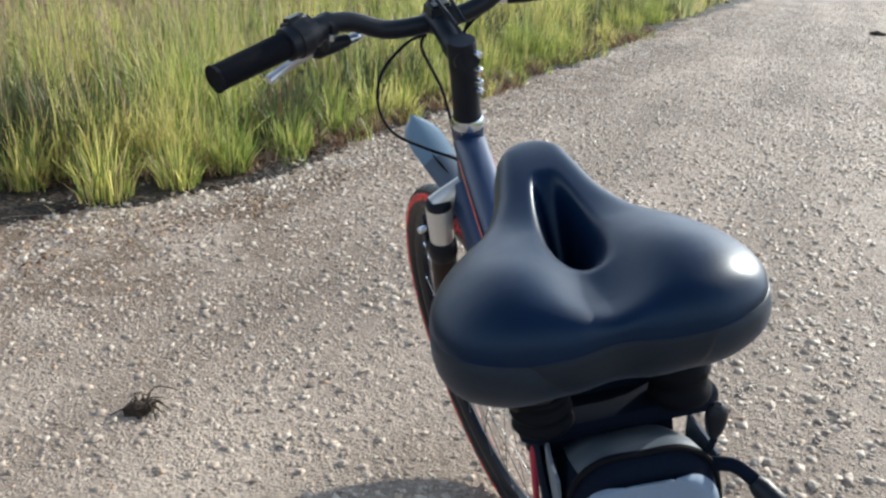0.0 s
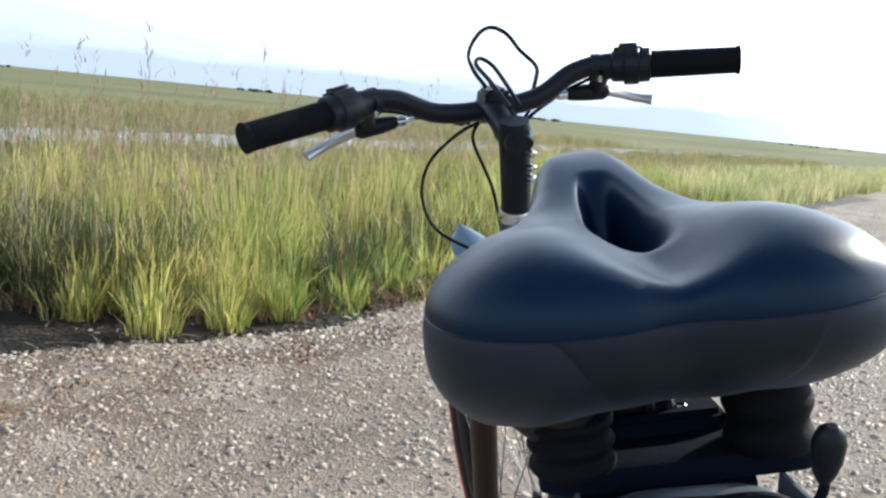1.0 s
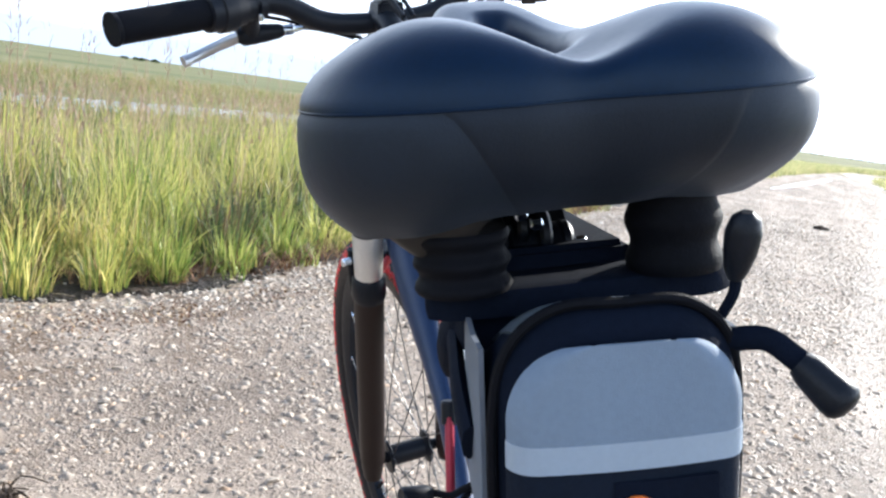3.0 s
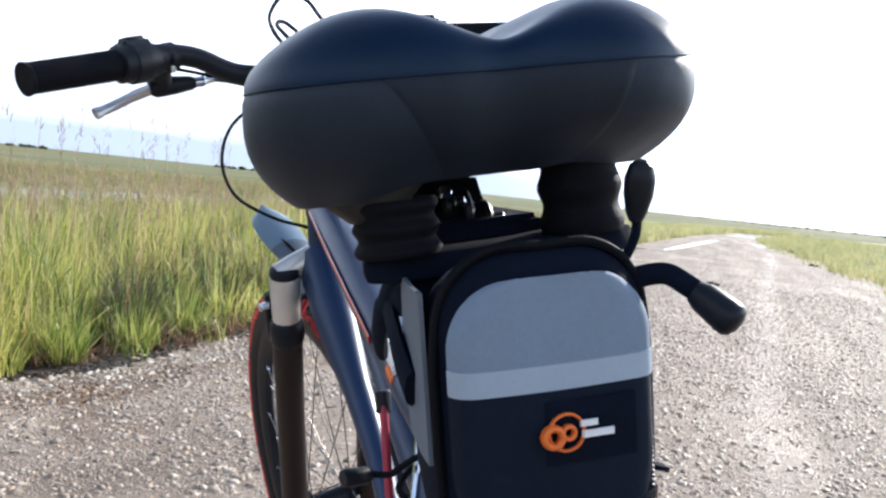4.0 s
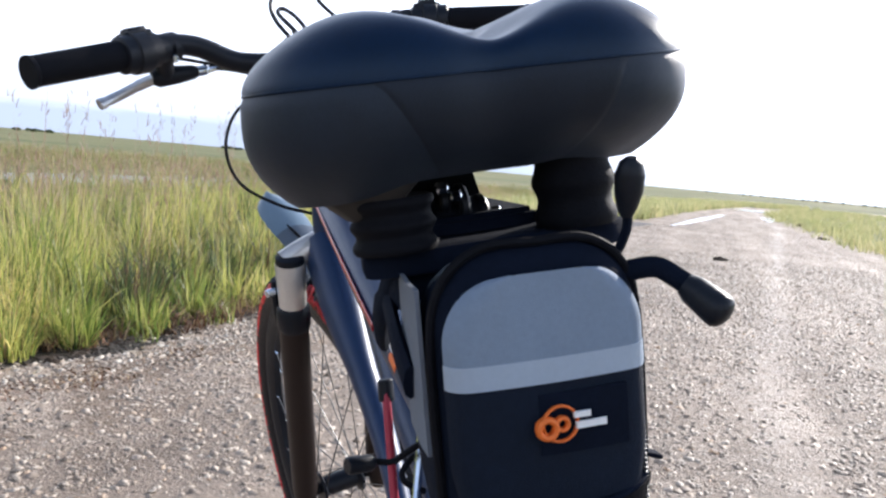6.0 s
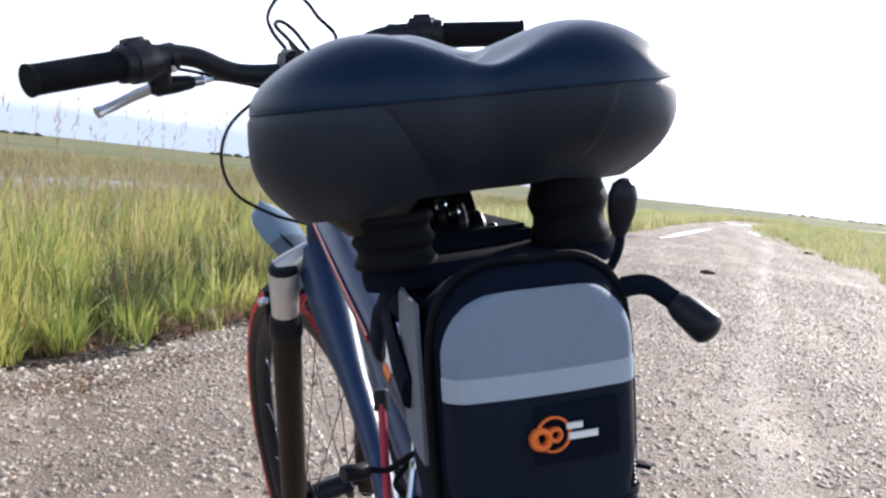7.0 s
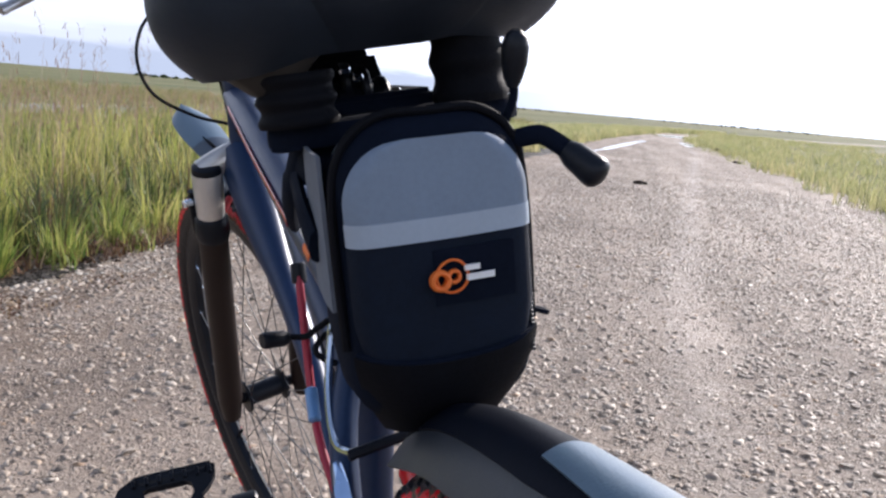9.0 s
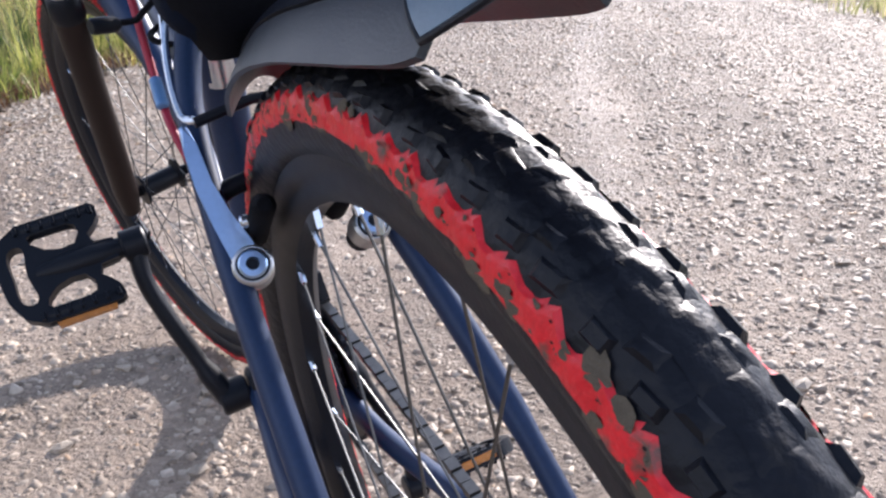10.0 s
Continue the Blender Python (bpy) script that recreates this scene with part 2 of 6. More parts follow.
def lathe(profile, centre, axis, seg=64, bm=None, closed=False):
    """Turns a profile of (along, radius) round an axis through centre."""
    bm = bm or bmesh.new()
    axis = Vector(axis).normalized()
    ref = Vector((0, 0, 1)) if abs(axis.z) < 0.9 else Vector((0, 1, 0))
    u = (ref - axis * ref.dot(axis)).normalized()
    v = axis.cross(u)
    rings = []
    for h, r in profile:
        rings.append([bm.verts.new(Vector(centre) + axis * h + (u * math.cos(2 * math.pi * j / seg) + v * math.sin(2 * math.pi * j / seg)) * r) for j in range(seg)])
    n = len(rings)
    for i in range(n if closed else n - 1):
        for j in range(seg):
            bm.faces.new((rings[i][j], rings[i][(j + 1) % seg], rings[(i + 1) % n][(j + 1) % seg], rings[(i + 1) % n][j]))
    return bm


def block(bm, m, sx, sy, sz, taper=0.8):
    """A small block with a narrower top, at the matrix m, added to bm."""
    q = []
    for z, f in ((-0.5, 1.0), (0.5, taper)):
        for x, y in ((-0.5, -0.5), (0.5, -0.5), (0.5, 0.5), (-0.5, 0.5)):
            q.append(bm.verts.new(m @ Vector((x * sx * f, y * sy * f, z * sz))))
    for f in ((3, 2, 1, 0), (4, 5, 6, 7), (0, 1, 5, 4), (1, 2, 6, 5), (2, 3, 7, 6), (3, 0, 4, 7)):
        bm.faces.new([q[i] for i in f])


def plate(outline, thickness, m, bevel=0.0):
    """A flat plate from a 2D outline (x, y), extruded along z, placed by m."""
    bm = bmesh.new()
    bot = [bm.verts.new((x, y, -thickness / 2)) for x, y in outline]
    top = [bm.verts.new((x, y, thickness / 2)) for x, y in outline]
    n = len(outline)
    bm.faces.new(bot[::-1])
    bm.faces.new(top)
    for i in range(n):
        bm.faces.new((bot[i], bot[(i + 1) % n], top[(i + 1) % n], top[i]))
    if bevel:
        bmesh.ops.bevel(bm, geom=bm.edges[:], offset=bevel, segments=2, affect="EDGES", profile=0.6)
    bm.transform(m)
    return bm


def grid_surface(rows, wrap=False):
    """A surface through rows of points."""
    bm = bmesh.new()
    V = [[bm.verts.new(p) for p in r] for r in rows]
    for i in range(len(V) - 1):
        n = len(V[i])
        for j in range(n if wrap else n - 1):
            bm.faces.new((V[i][j], V[i][(j + 1) % n], V[i + 1][(j + 1) % n], V[i + 1][j]))
    return bm


def thicken(bm, t):
    """Gives an open surface thickness and a closed edge."""
    bmesh.ops.recalc_face_normals(bm, faces=bm.faces)
    bmesh.ops.solidify(bm, geom=bm.faces[:], thickness=t)
    return bm


def cloud_mesh(name, verts, faces, material, label, category, kind="stuff", smooth=False):
    """One mesh from arrays of vertices and faces of equal size."""
    me = bpy.data.meshes.new(name)
    k = faces.shape[1]
    me.vertices.add(len(verts))
    me.vertices.foreach_set("co", verts.astype(np.float32).ravel())
    me.loops.add(faces.size)
    me.loops.foreach_set("vertex_index", faces.astype(np.int32).ravel())
    me.polygons.add(len(faces))
    me.polygons.foreach_set("loop_start", np.arange(0, faces.size, k, dtype=np.int32))
    me.update(calc_edges=True)
    me.materials.append(material)
    if smooth:
        me.polygons.foreach_set("use_smooth", [True] * len(me.polygons))
    return tagged(new(name, me), label, category, kind=kind)


# ---- ground, road, field ----
def ground_material():
    m = bpy.data.materials.new("grassland")
    m.use_nodes = True
    n, l = m.node_tree.nodes, m.node_tree.links
    b = n["Principled BSDF"]
    b.inputs["Roughness"].default_value = 0.95
    b.inputs["Specular IOR Level"].default_value = 0.1
    co = n.new("ShaderNodeTexCoord")
    mp = n.new("ShaderNodeMapping")
    mp.inputs["Scale"].default_value = (1, 0.25, 1)
    l.new(co.outputs["Object"], mp.inputs["Vector"])
    a = n.new("ShaderNodeTexNoise")
    a.inputs["Scale"].default_value, a.inputs["Detail"].default_value = 0.05, 8
    l.new(mp.outputs["Vector"], a.inputs["Vector"])
    f = n.new("ShaderNodeTexNoise")
    f.inputs["Scale"].default_value, f.inputs["Detail"].default_value = 3.0, 6
    l.new(co.outputs["Object"], f.inputs["Vector"])
    r = n.new("ShaderNodeValToRGB")
    e = r.color_ramp.elements
    e[0].position, e[0].color = 0.35, (0.125, 0.145, 0.066, 1)
    e[1].position, e[1].color = 0.65, (0.215, 0.205, 0.110, 1)
    r2 = n.new("ShaderNodeValToRGB")
    r2.color_ramp.elements[0].color, r2.color_ramp.elements[1].color = (0.55, 0.5, 0.45, 1), (1.3, 1.3, 1.2, 1)
    l.new(a.outputs["Fac"], r.inputs["Fac"])
    l.new(f.outputs["Fac"], r2.inputs["Fac"])
    mx = n.new("ShaderNodeMixRGB")
    mx.blend_type, mx.inputs["Fac"].default_value = "MULTIPLY", 1.0
    l.new(r.outputs["Color"], mx.inputs["Color1"])
    l.new(r2.outputs["Color"], mx.inputs["Color2"])
    l.new(mx.outputs["Color"], b.inputs["Base Color"])
    return m


def road_material():
    m = bpy.data.materials.new("gravel_road")
    m.use_nodes = True
    n, l = m.node_tree.nodes, m.node_tree.links
    b = n["Principled BSDF"]
    b.inputs["Specular IOR Level"].default_value = 0.15
    co = n.new("ShaderNodeTexCoord")
    big = n.new("ShaderNodeTexNoise")
    big.inputs["Scale"].default_value, big.inputs["Detail"].default_value = 0.9, 6
    mid = n.new("ShaderNodeTexNoise")
    mid.inputs["Scale"].default_value, mid.inputs["Detail"].default_value = 14.0, 6
    vor = n.new("ShaderNodeTexVoronoi")
    vor.inputs["Scale"].default_value = 52.0
    vor2 = n.new("ShaderNodeTexVoronoi")
    vor2.inputs["Scale"].default_value = 120.0
    for t in (big, mid, vor, vor2):
        l.new(co.outputs["Object"], t.inputs["Vector"])
    base = n.new("ShaderNodeValToRGB")
    e = base.color_ramp.elements
    e[0].position, e[0].color = 0.36, (0.262, 0.212, 0.170, 1)
    e[1].position, e[1].color = 0.64, (0.385, 0.318, 0.256, 1)
    l.new(big.outputs["Fac"], base.inputs["Fac"])
    tmap = n.new("ShaderNodeMapping")
    tmap.inputs["Scale"].default_value = (2.4, 0.22, 1)
    l.new(co.outputs["Object"], tmap.inputs["Vector"])
    track = n.new("ShaderNodeTexNoise")
    track.inputs["Scale"].default_value, track.inputs["Detail"].default_value = 1.0, 5
    l.new(tmap.outputs["Vector"], track.inputs["Vector"])
    tr = n.new("ShaderNodeValToRGB")
    tr.color_ramp.elements[0].position, tr.color_ramp.elements[0].color = 0.38, (0.72, 0.70, 0.68, 1)
    tr.color_ramp.elements[1].position, tr.color_ramp.elements[1].color = 0.60, (1.08, 1.06, 1.04, 1)
    l.new(track.outputs["Fac"], tr.inputs["Fac"])
    tmix = n.new("ShaderNodeMixRGB")
    tmix.blend_type, tmix.inputs["Fac"].default_value = "MULTIPLY", 1.0
    l.new(base.outputs["Color"], tmix.inputs["Color1"])
    l.new(tr.outputs["Color"], tmix.inputs["Color2"])
    sepx = n.new("ShaderNodeSeparateXYZ")
    l.new(co.outputs["Object"], sepx.inputs["Vector"])
    side = n.new("ShaderNodeMapRange")
    side.inputs["From Min"].default_value, side.inputs["From Max"].default_value = -1.2, -2.1
    l.new(sepx.outputs["X"], side.inputs["Value"])
    blot = n.new("ShaderNodeTexNoise")
    blot.inputs["Scale"].default_value, blot.inputs["Detail"].default_value = 3.2, 7
    l.new(co.outputs["Object"], blot.inputs["Vector"])
    damp = n.new("ShaderNodeMapRange")
    damp.inputs["From Min"].default_value, damp.inputs["From Max"].default_value = 0.42, 0.56
    damp.inputs["To Max"].default_value = 0.80
    l.new(blot.outputs["Fac"], damp.inputs["Value"])
    stain = n.new("ShaderNodeMath")
    stain.operation = "MULTIPLY"
    l.new(side.outputs["Result"], stain.inputs[0])
    l.new(damp.outputs["Result"], stain.inputs[1])
    smix = n.new("ShaderNodeMixRGB")
    smix.inputs["Color2"].default_value = (0.135, 0.088, 0.055, 1)
    l.new(stain.outputs[0], smix.inputs["Fac"])
    l.new(tmix.outputs["Color"], smix.inputs["Color1"])
    hue = n.new("ShaderNodeMapRange")
    hue.inputs["To Min"].default_value, hue.inputs["To Max"].default_value = 0.84, 1.16
    sep = n.new("ShaderNodeSeparateColor")
    l.new(vor.outputs["Color"], sep.inputs["Color"])
    l.new(sep.outputs["Red"], hue.inputs["Value"])
    sc = n.new("ShaderNodeVectorMath")
    sc.operation = "SCALE"
    l.new(smix.outputs["Color"], sc.inputs[0])
    l.new(hue.outputs["Result"], sc.inputs["Scale"])
    l.new(sc.outputs["Vector"], b.inputs["Base Color"])
    rough = n.new("ShaderNodeMapRange")
    rough.inputs["From Min"].default_value, rough.inputs["From Max"].default_value = 0.3, 0.7
    rough.inputs["To Min"].default_value, rough.inputs["To Max"].default_value = 0.60, 0.90
    l.new(mid.outputs["Fac"], rough.inputs["Value"])
    # the damp wheel track is smoother and shines against the light
    bend = n.new("ShaderNodeMapRange")
    bend.inputs["From Min"].default_value, bend.inputs["From Max"].default_value = 4.0, 24.0
    bend.inputs["To Min"].default_value, bend.inputs["To Max"].default_value = 0.36, 1.55
    l.new(sepx.outputs["Y"], bend.inputs["Value"])
    off = n.new("ShaderNodeMath")
    off.operation = "SUBTRACT"
    l.new(sepx.outputs["X"], off.inputs[0])
    l.new(bend.outputs["Result"], off.inputs[1])
    wide = n.new("ShaderNodeMath")
    wide.operation = "ABSOLUTE"
    l.new(off.outputs[0], wide.inputs[0])
    damp_track = n.new("ShaderNodeMapRange")
    damp_track.inputs["From Min"].default_value, damp_track.inputs["From Max"].default_value = 0.03, 0.20
    damp_track.inputs["To Min"].default_value, damp_track.inputs["To Max"].default_value = 0.80, 1.0
    l.new(wide.outputs[0], damp_track.inputs["Value"])
    wet = n.new("ShaderNodeMath")
    wet.operation = "MULTIPLY"
    l.new(rough.outputs["Result"], wet.inputs[0])
    l.new(damp_track.outputs["Result"], wet.inputs[1])
    l.new(wet.outputs[0], b.inputs["Roughness"])
    h = n.new("ShaderNodeMath")
    h.operation = "MULTIPLY_ADD"
    h.inputs[1].default_value = -0.25
    l.new(vor2.outputs["Distance"], h.inputs[0])
    rub = n.new("ShaderNodeTexNoise")
    rub.inputs["Scale"].default_value, rub.inputs["Detail"].default_value, rub.inputs["Roughness"].default_value = 28.0, 8, 0.70
    l.new(co.outputs["Object"], rub.inputs["Vector"])
    l.new(rub.outputs["Fac"], h.inputs[2])
    bp = n.new("ShaderNodeBump")
    bp.inputs["Strength"].default_value, bp.inputs["Distance"].default_value = 0.9, 0.016
    l.new(h.outputs[0], bp.inputs["Height"])
    l.new(bp.outputs["Normal"], b.inputs["Normal"])
    return m


def island_material(name, stops, rough=0.6, translucent=0.0, spec=0.4, patch=0.0):
    """Colour picked at random for each loose piece from a ramp of (position, colour)."""
    m = bpy.data.materials.new(name)
    m.use_nodes = True
    n, l = m.node_tree.nodes, m.node_tree.links
    b = n["Principled BSDF"]
    b.inputs["Roughness"].default_value, b.inputs["Specular IOR Level"].default_value = rough, spec
    g = n.new("ShaderNodeNewGeometry")
    r = n.new("ShaderNodeValToRGB")
    els = r.color_ramp.elements
    while len(els) < len(stops):
        els.new(0.5)
    for el, (p, c) in zip(els, stops):
        el.position, el.color = p, (*c, 1)
    l.new(g.outputs["Random Per Island"], r.inputs["Fac"])
    t = n.new("ShaderNodeTexNoise")
    t.inputs["Scale"].default_value = 90
    co = n.new("ShaderNodeTexCoord")
    l.new(co.outputs["Object"], t.inputs["Vector"])
    mr = n.new("ShaderNodeMapRange")
    mr.inputs["To Min"].default_value, mr.inputs["To Max"].default_value = 0.7, 1.3
    l.new(t.outputs["Fac"], mr.inputs["Value"])
    sc = n.new("ShaderNodeVectorMath")
    sc.operation = "SCALE"
    l.new(r.outputs["Color"], sc.inputs[0])
    l.new(mr.outputs["Result"], sc.inputs["Scale"])
    if patch:
        # patches of drier and greener growth
        big = n.new("ShaderNodeTexNoise")
        big.inputs["Scale"].default_value, big.inputs["Detail"].default_value = 0.8, 5
        l.new(co.outputs["Object"], big.inputs["Vector"])
        pr = n.new("ShaderNodeValToRGB")
        pr.color_ramp.elements[0].position, pr.color_ramp.elements[0].color = 0.40, (0.58, 0.70, 0.50, 1)
        pr.color_ramp.elements[1].position, pr.color_ramp.elements[1].color = 0.60, (1.16, 1.08, 1.04, 1)
        l.new(big.outputs["Fac"], pr.inputs["Fac"])
        pm = n.new("ShaderNodeMixRGB")
        pm.blend_type, pm.inputs["Fac"].default_value = "MULTIPLY", patch
        l.new(sc.outputs["Vector"], pm.inputs["Color1"])
        l.new(pr.outputs["Color"], pm.inputs["Color2"])
        tone = pm.outputs["Color"]
    else:
        tone = sc.outputs["Vector"]
    l.new(tone, b.inputs["Base Color"])
    if translucent:
        tr = n.new("ShaderNodeBsdfTranslucent")
        l.new(tone, tr.inputs["Color"])
        mx = n.new("ShaderNodeMixShader")
        mx.inputs["Fac"].default_value = translucent
        l.new(b.outputs["BSDF"], mx.inputs[1])
        l.new(tr.outputs["BSDF"], mx.inputs[2])
        l.new(mx.outputs["Shader"], n["Material Output"].inputs["Surface"])
    return m


ROAD_L, ROAD_R = -2.75, 3.35
CROWN = 0.036


def road_z(x):
    """Height of the cambered road at x."""
    x = np.asarray(x, dtype=float)
    f = np.clip((x - 0.25) / 2.9, -1.2, 1.2)
    return CROWN - 0.040 * np.abs(f) ** 2.2


def left_edge(y):
    """The road draws in and bends to the right with distance."""
    return np.interp(y, (-6, -1, 0.5, 1.7, 2.15, 2.5, 5, 12, 20, 25, 33, 47, 60, 75, 100, 600), (-2.75, -3.00, -3.80, -3.50, -2.86, -2.44, -2.38, -2.20, -1.95, -1.55, -1.10, 0.10, 1.6, 6.0, 16.0, 290.0))


def right_edge(y):
    return np.interp(y, (0, 17, 19, 27, 37, 47, 60, 75, 100, 600), (3.40, 3.25, 3.05, 2.75, 2.60, 3.0, 4.8, 9.6, 20.0, 295.0))


def soil_edge(y):
    """Where the gravel gives way to the bare soil under the grass."""
    return np.interp(y, (-6, -1, 0.6, 1.3, 1.8, 2.1, 2.5, 5, 12, 60), (-2.60, -2.62, -2.66, -2.74, -2.60, -2.42, -2.20, -2.18, -1.95, 1.6))


def wheel_track(y):
    """Middle of the smooth damp wheel track."""
    return np.interp(y, (-6, 2, 4, 7.5, 24, 50), (0.30, 0.36, 0.36, 0.60, 1.55, 2.2))


def build_ground():
    bm = bmesh.new()
    xs = [-4000, -900, -200, -60, -20, -6, -3.2, -2.6, 3.2, 4.2, 20, 60, 200, 900, 4000]
    ys = [-4000, -600, -100, -20, 0, 20, 60, 150, 400, 1000, 4500]
    V = [[bm.verts.new((x, y, -0.03)) for x in xs] for y in ys]
    for i in range(len(ys) - 1):
        for j in range(len(xs) - 1):
            bm.faces.new((V[i][j], V[i][j + 1], V[i + 1][j + 1], V[i + 1][j]))
    tagged(part("ground", bm, ground_material(), smooth=False), "flat green grassland plain reaching the horizon", "ground", kind="structure")
    xs = np.linspace(ROAD_L, ROAD_R, 45)
    ys = np.concatenate([np.linspace(-6, 14, 120), np.geomspace(14.5, 600, 90)])
    bm = bmesh.new()
    V = []
    for y in ys:
        row = []
        for x in xs:
            edge = 0.22 * noise.noise((0.0, y * 0.45, 3.0)) * max(0, -x - 1.5) - 0.2 * noise.noise((7.0, y * 0.3, 1.0)) * max(0, x - 2.0)
            u = (x - ROAD_L) / (ROAD_R - ROAD_L)
            wx = (left_edge(y) - 0.15) * (1 - u) + (right_edge(y) - 0.05) * u + edge
            z = float(road_z(wx)) + 0.008 * noise.noise((wx * 1.3, y * 0.8, 0)) * min(1.0, max(0.0, (17 - y) / 5))
            row.append(bm.verts.new((wx, y, z)))
        V.append(row)
    for i in range(len(V) - 1):
        for j in range(len(xs) - 1):
            bm.faces.new((V[i][j], V[i][j + 1], V[i + 1][j + 1], V[i + 1][j]))
    return tagged(part("road", bm, road_material()), "pale brown cambered gravel road with damp patches", "road", kind="structure")


ROAD = build_ground()
M_soil = mat("dark_verge_soil", (0.022, 0.016, 0.012), 0.62, spec=0.25, var=0.5, scale=7, bump=0.9, bump_scale=28, dirt=(0.060, 0.042, 0.030), dirt_amount=0.25)


def build_verge():
    """The strip of bare dark soil between gravel and grass."""
    bm = bmesh.new()
    V = []
    for k in range(400):
        y = -10 + 0.075 * k
        inner = float(soil_edge(y)) + 0.11 * noise.noise((y * 1.7, 2.5, 0)) + 0.09 * noise.noise((y * 5.3, 6.0, 0))
        row = []
        for j in range(9):
            x = inner + (-4.6 + 0.5 * noise.noise((y * 0.6, 11.0, 0)) - inner) * (j / 8) ** 1.5
            row.append(bm.verts.new((x, y, float(road_z(max(x, -2.9))) + 0.007 - (0.012 if j == 0 else 0) + 0.012 * noise.noise((x * 4, y * 4, 1)))))
        V.append(row)
    for i in range(len(V) - 1):
        for j in range(8):
            bm.faces.new((V[i][j], V[i][j + 1], V[i + 1][j + 1], V[i + 1][j]))
    tagged(part("verge", bm, M_soil), "strip of bare dark soil at the foot of the grass", "soil", kind="structure")


build_verge()


def pebbles(name, x, y, size, material, label):
    """Angular stones half sunk in the road."""
    rng = np.random.default_rng(11)
    n = len(x)
    base = np.array([(1, 0.1, 0), (0, 1, 0), (-1, -0.1, 0), (0, -1, 0), (0.62, 0.1, 0.7), (-0.35, 0.6, 0.8), (-0.3, -0.6, 0.6)])
    tri = np.array([(0, 1, 5), (0, 5, 4), (1, 2, 5), (2, 6, 5), (2, 3, 6), (3, 4, 6), (3, 0, 4), (4, 5, 6)])
    k = len(base)
    v = base[None] * (1 + rng.uniform(-0.38, 0.38, (n, k, 3)))
    v *= (size[:, None] * rng.uniform(0.65, 1.25, (n, 3)))[:, None, :]
    v[:, :, 2] *= 0.66
    a = rng.uniform(0, 2 * np.pi, n)
    c, s = np.cos(a)[:, None], np.sin(a)[:, None]
    vx = v[:, :, 0] * c - v[:, :, 1] * s + x[:, None]
    vy = v[:, :, 0] * s + v[:, :, 1] * c + y[:, None]
    tilt = rng.normal(0, 0.22, (n, 2))
    lift = np.array([0.008 * noise.noise((float(a) * 1.3, float(b) * 0.8, 0)) for a, b in zip(x, y)]) * np.clip((17 - y) / 5, 0, 1)
    vz = v[:, :, 2] + lift[:, None] + (vx - x[:, None]) * tilt[:, :1] + (vy - y[:, None]) * tilt[:, 1:] + road_z(x)[:, None] - 0.16 * size[:, None]
    verts = np.stack([vx, vy, vz], -1).reshape(-1, 3)
    faces = (tri[None] + k * np.arange(n)[:, None, None]).reshape(-1, 3)
    return cloud_mesh(name, verts, faces, material, label, "gravel")


STONES = island_material("gravel_stones", [(0.0, (0.19, 0.150, 0.113)), (0.25, (0.30, 0.240, 0.185)), (0.65, (0.40, 0.328, 0.256)), (0.90, (0.49, 0.415, 0.330)), (1.0, (0.40, 0.265, 0.16))], rough=0.58, spec=0.30)
PALE_STONES = island_material("pale_stones", [(0.0, (0.20, 0.16, 0.125)), (0.5, (0.42, 0.36, 0.29)), (1.0, (0.64, 0.58, 0.49))], rough=0.6, spec=0.3)


def strewn(x, y, bare):
    """Which stones stay: fewer on smooth patches, in the wheel track and on the soil."""
    rng = np.random.default_rng(17)
    lot = rng.random(len(x))
    patch = np.array([0.75 * noise.noise((a * 0.8, b * 0.6, 4.0)) + 0.55 * noise.noise((a * 4.0, b * 3.0, 9.0)) for a, b in zip(x, y)])
    p = np.clip(0.80 + 1.0 * patch, 0.15, 1.0)
    p *= 1 - 0.62 * np.exp(-((x - wheel_track(y)) / 0.15) ** 2)
    p *= np.clip((x - soil_edge(y) + 0.16) / 0.20, bare, 1.0)
    return lot < p


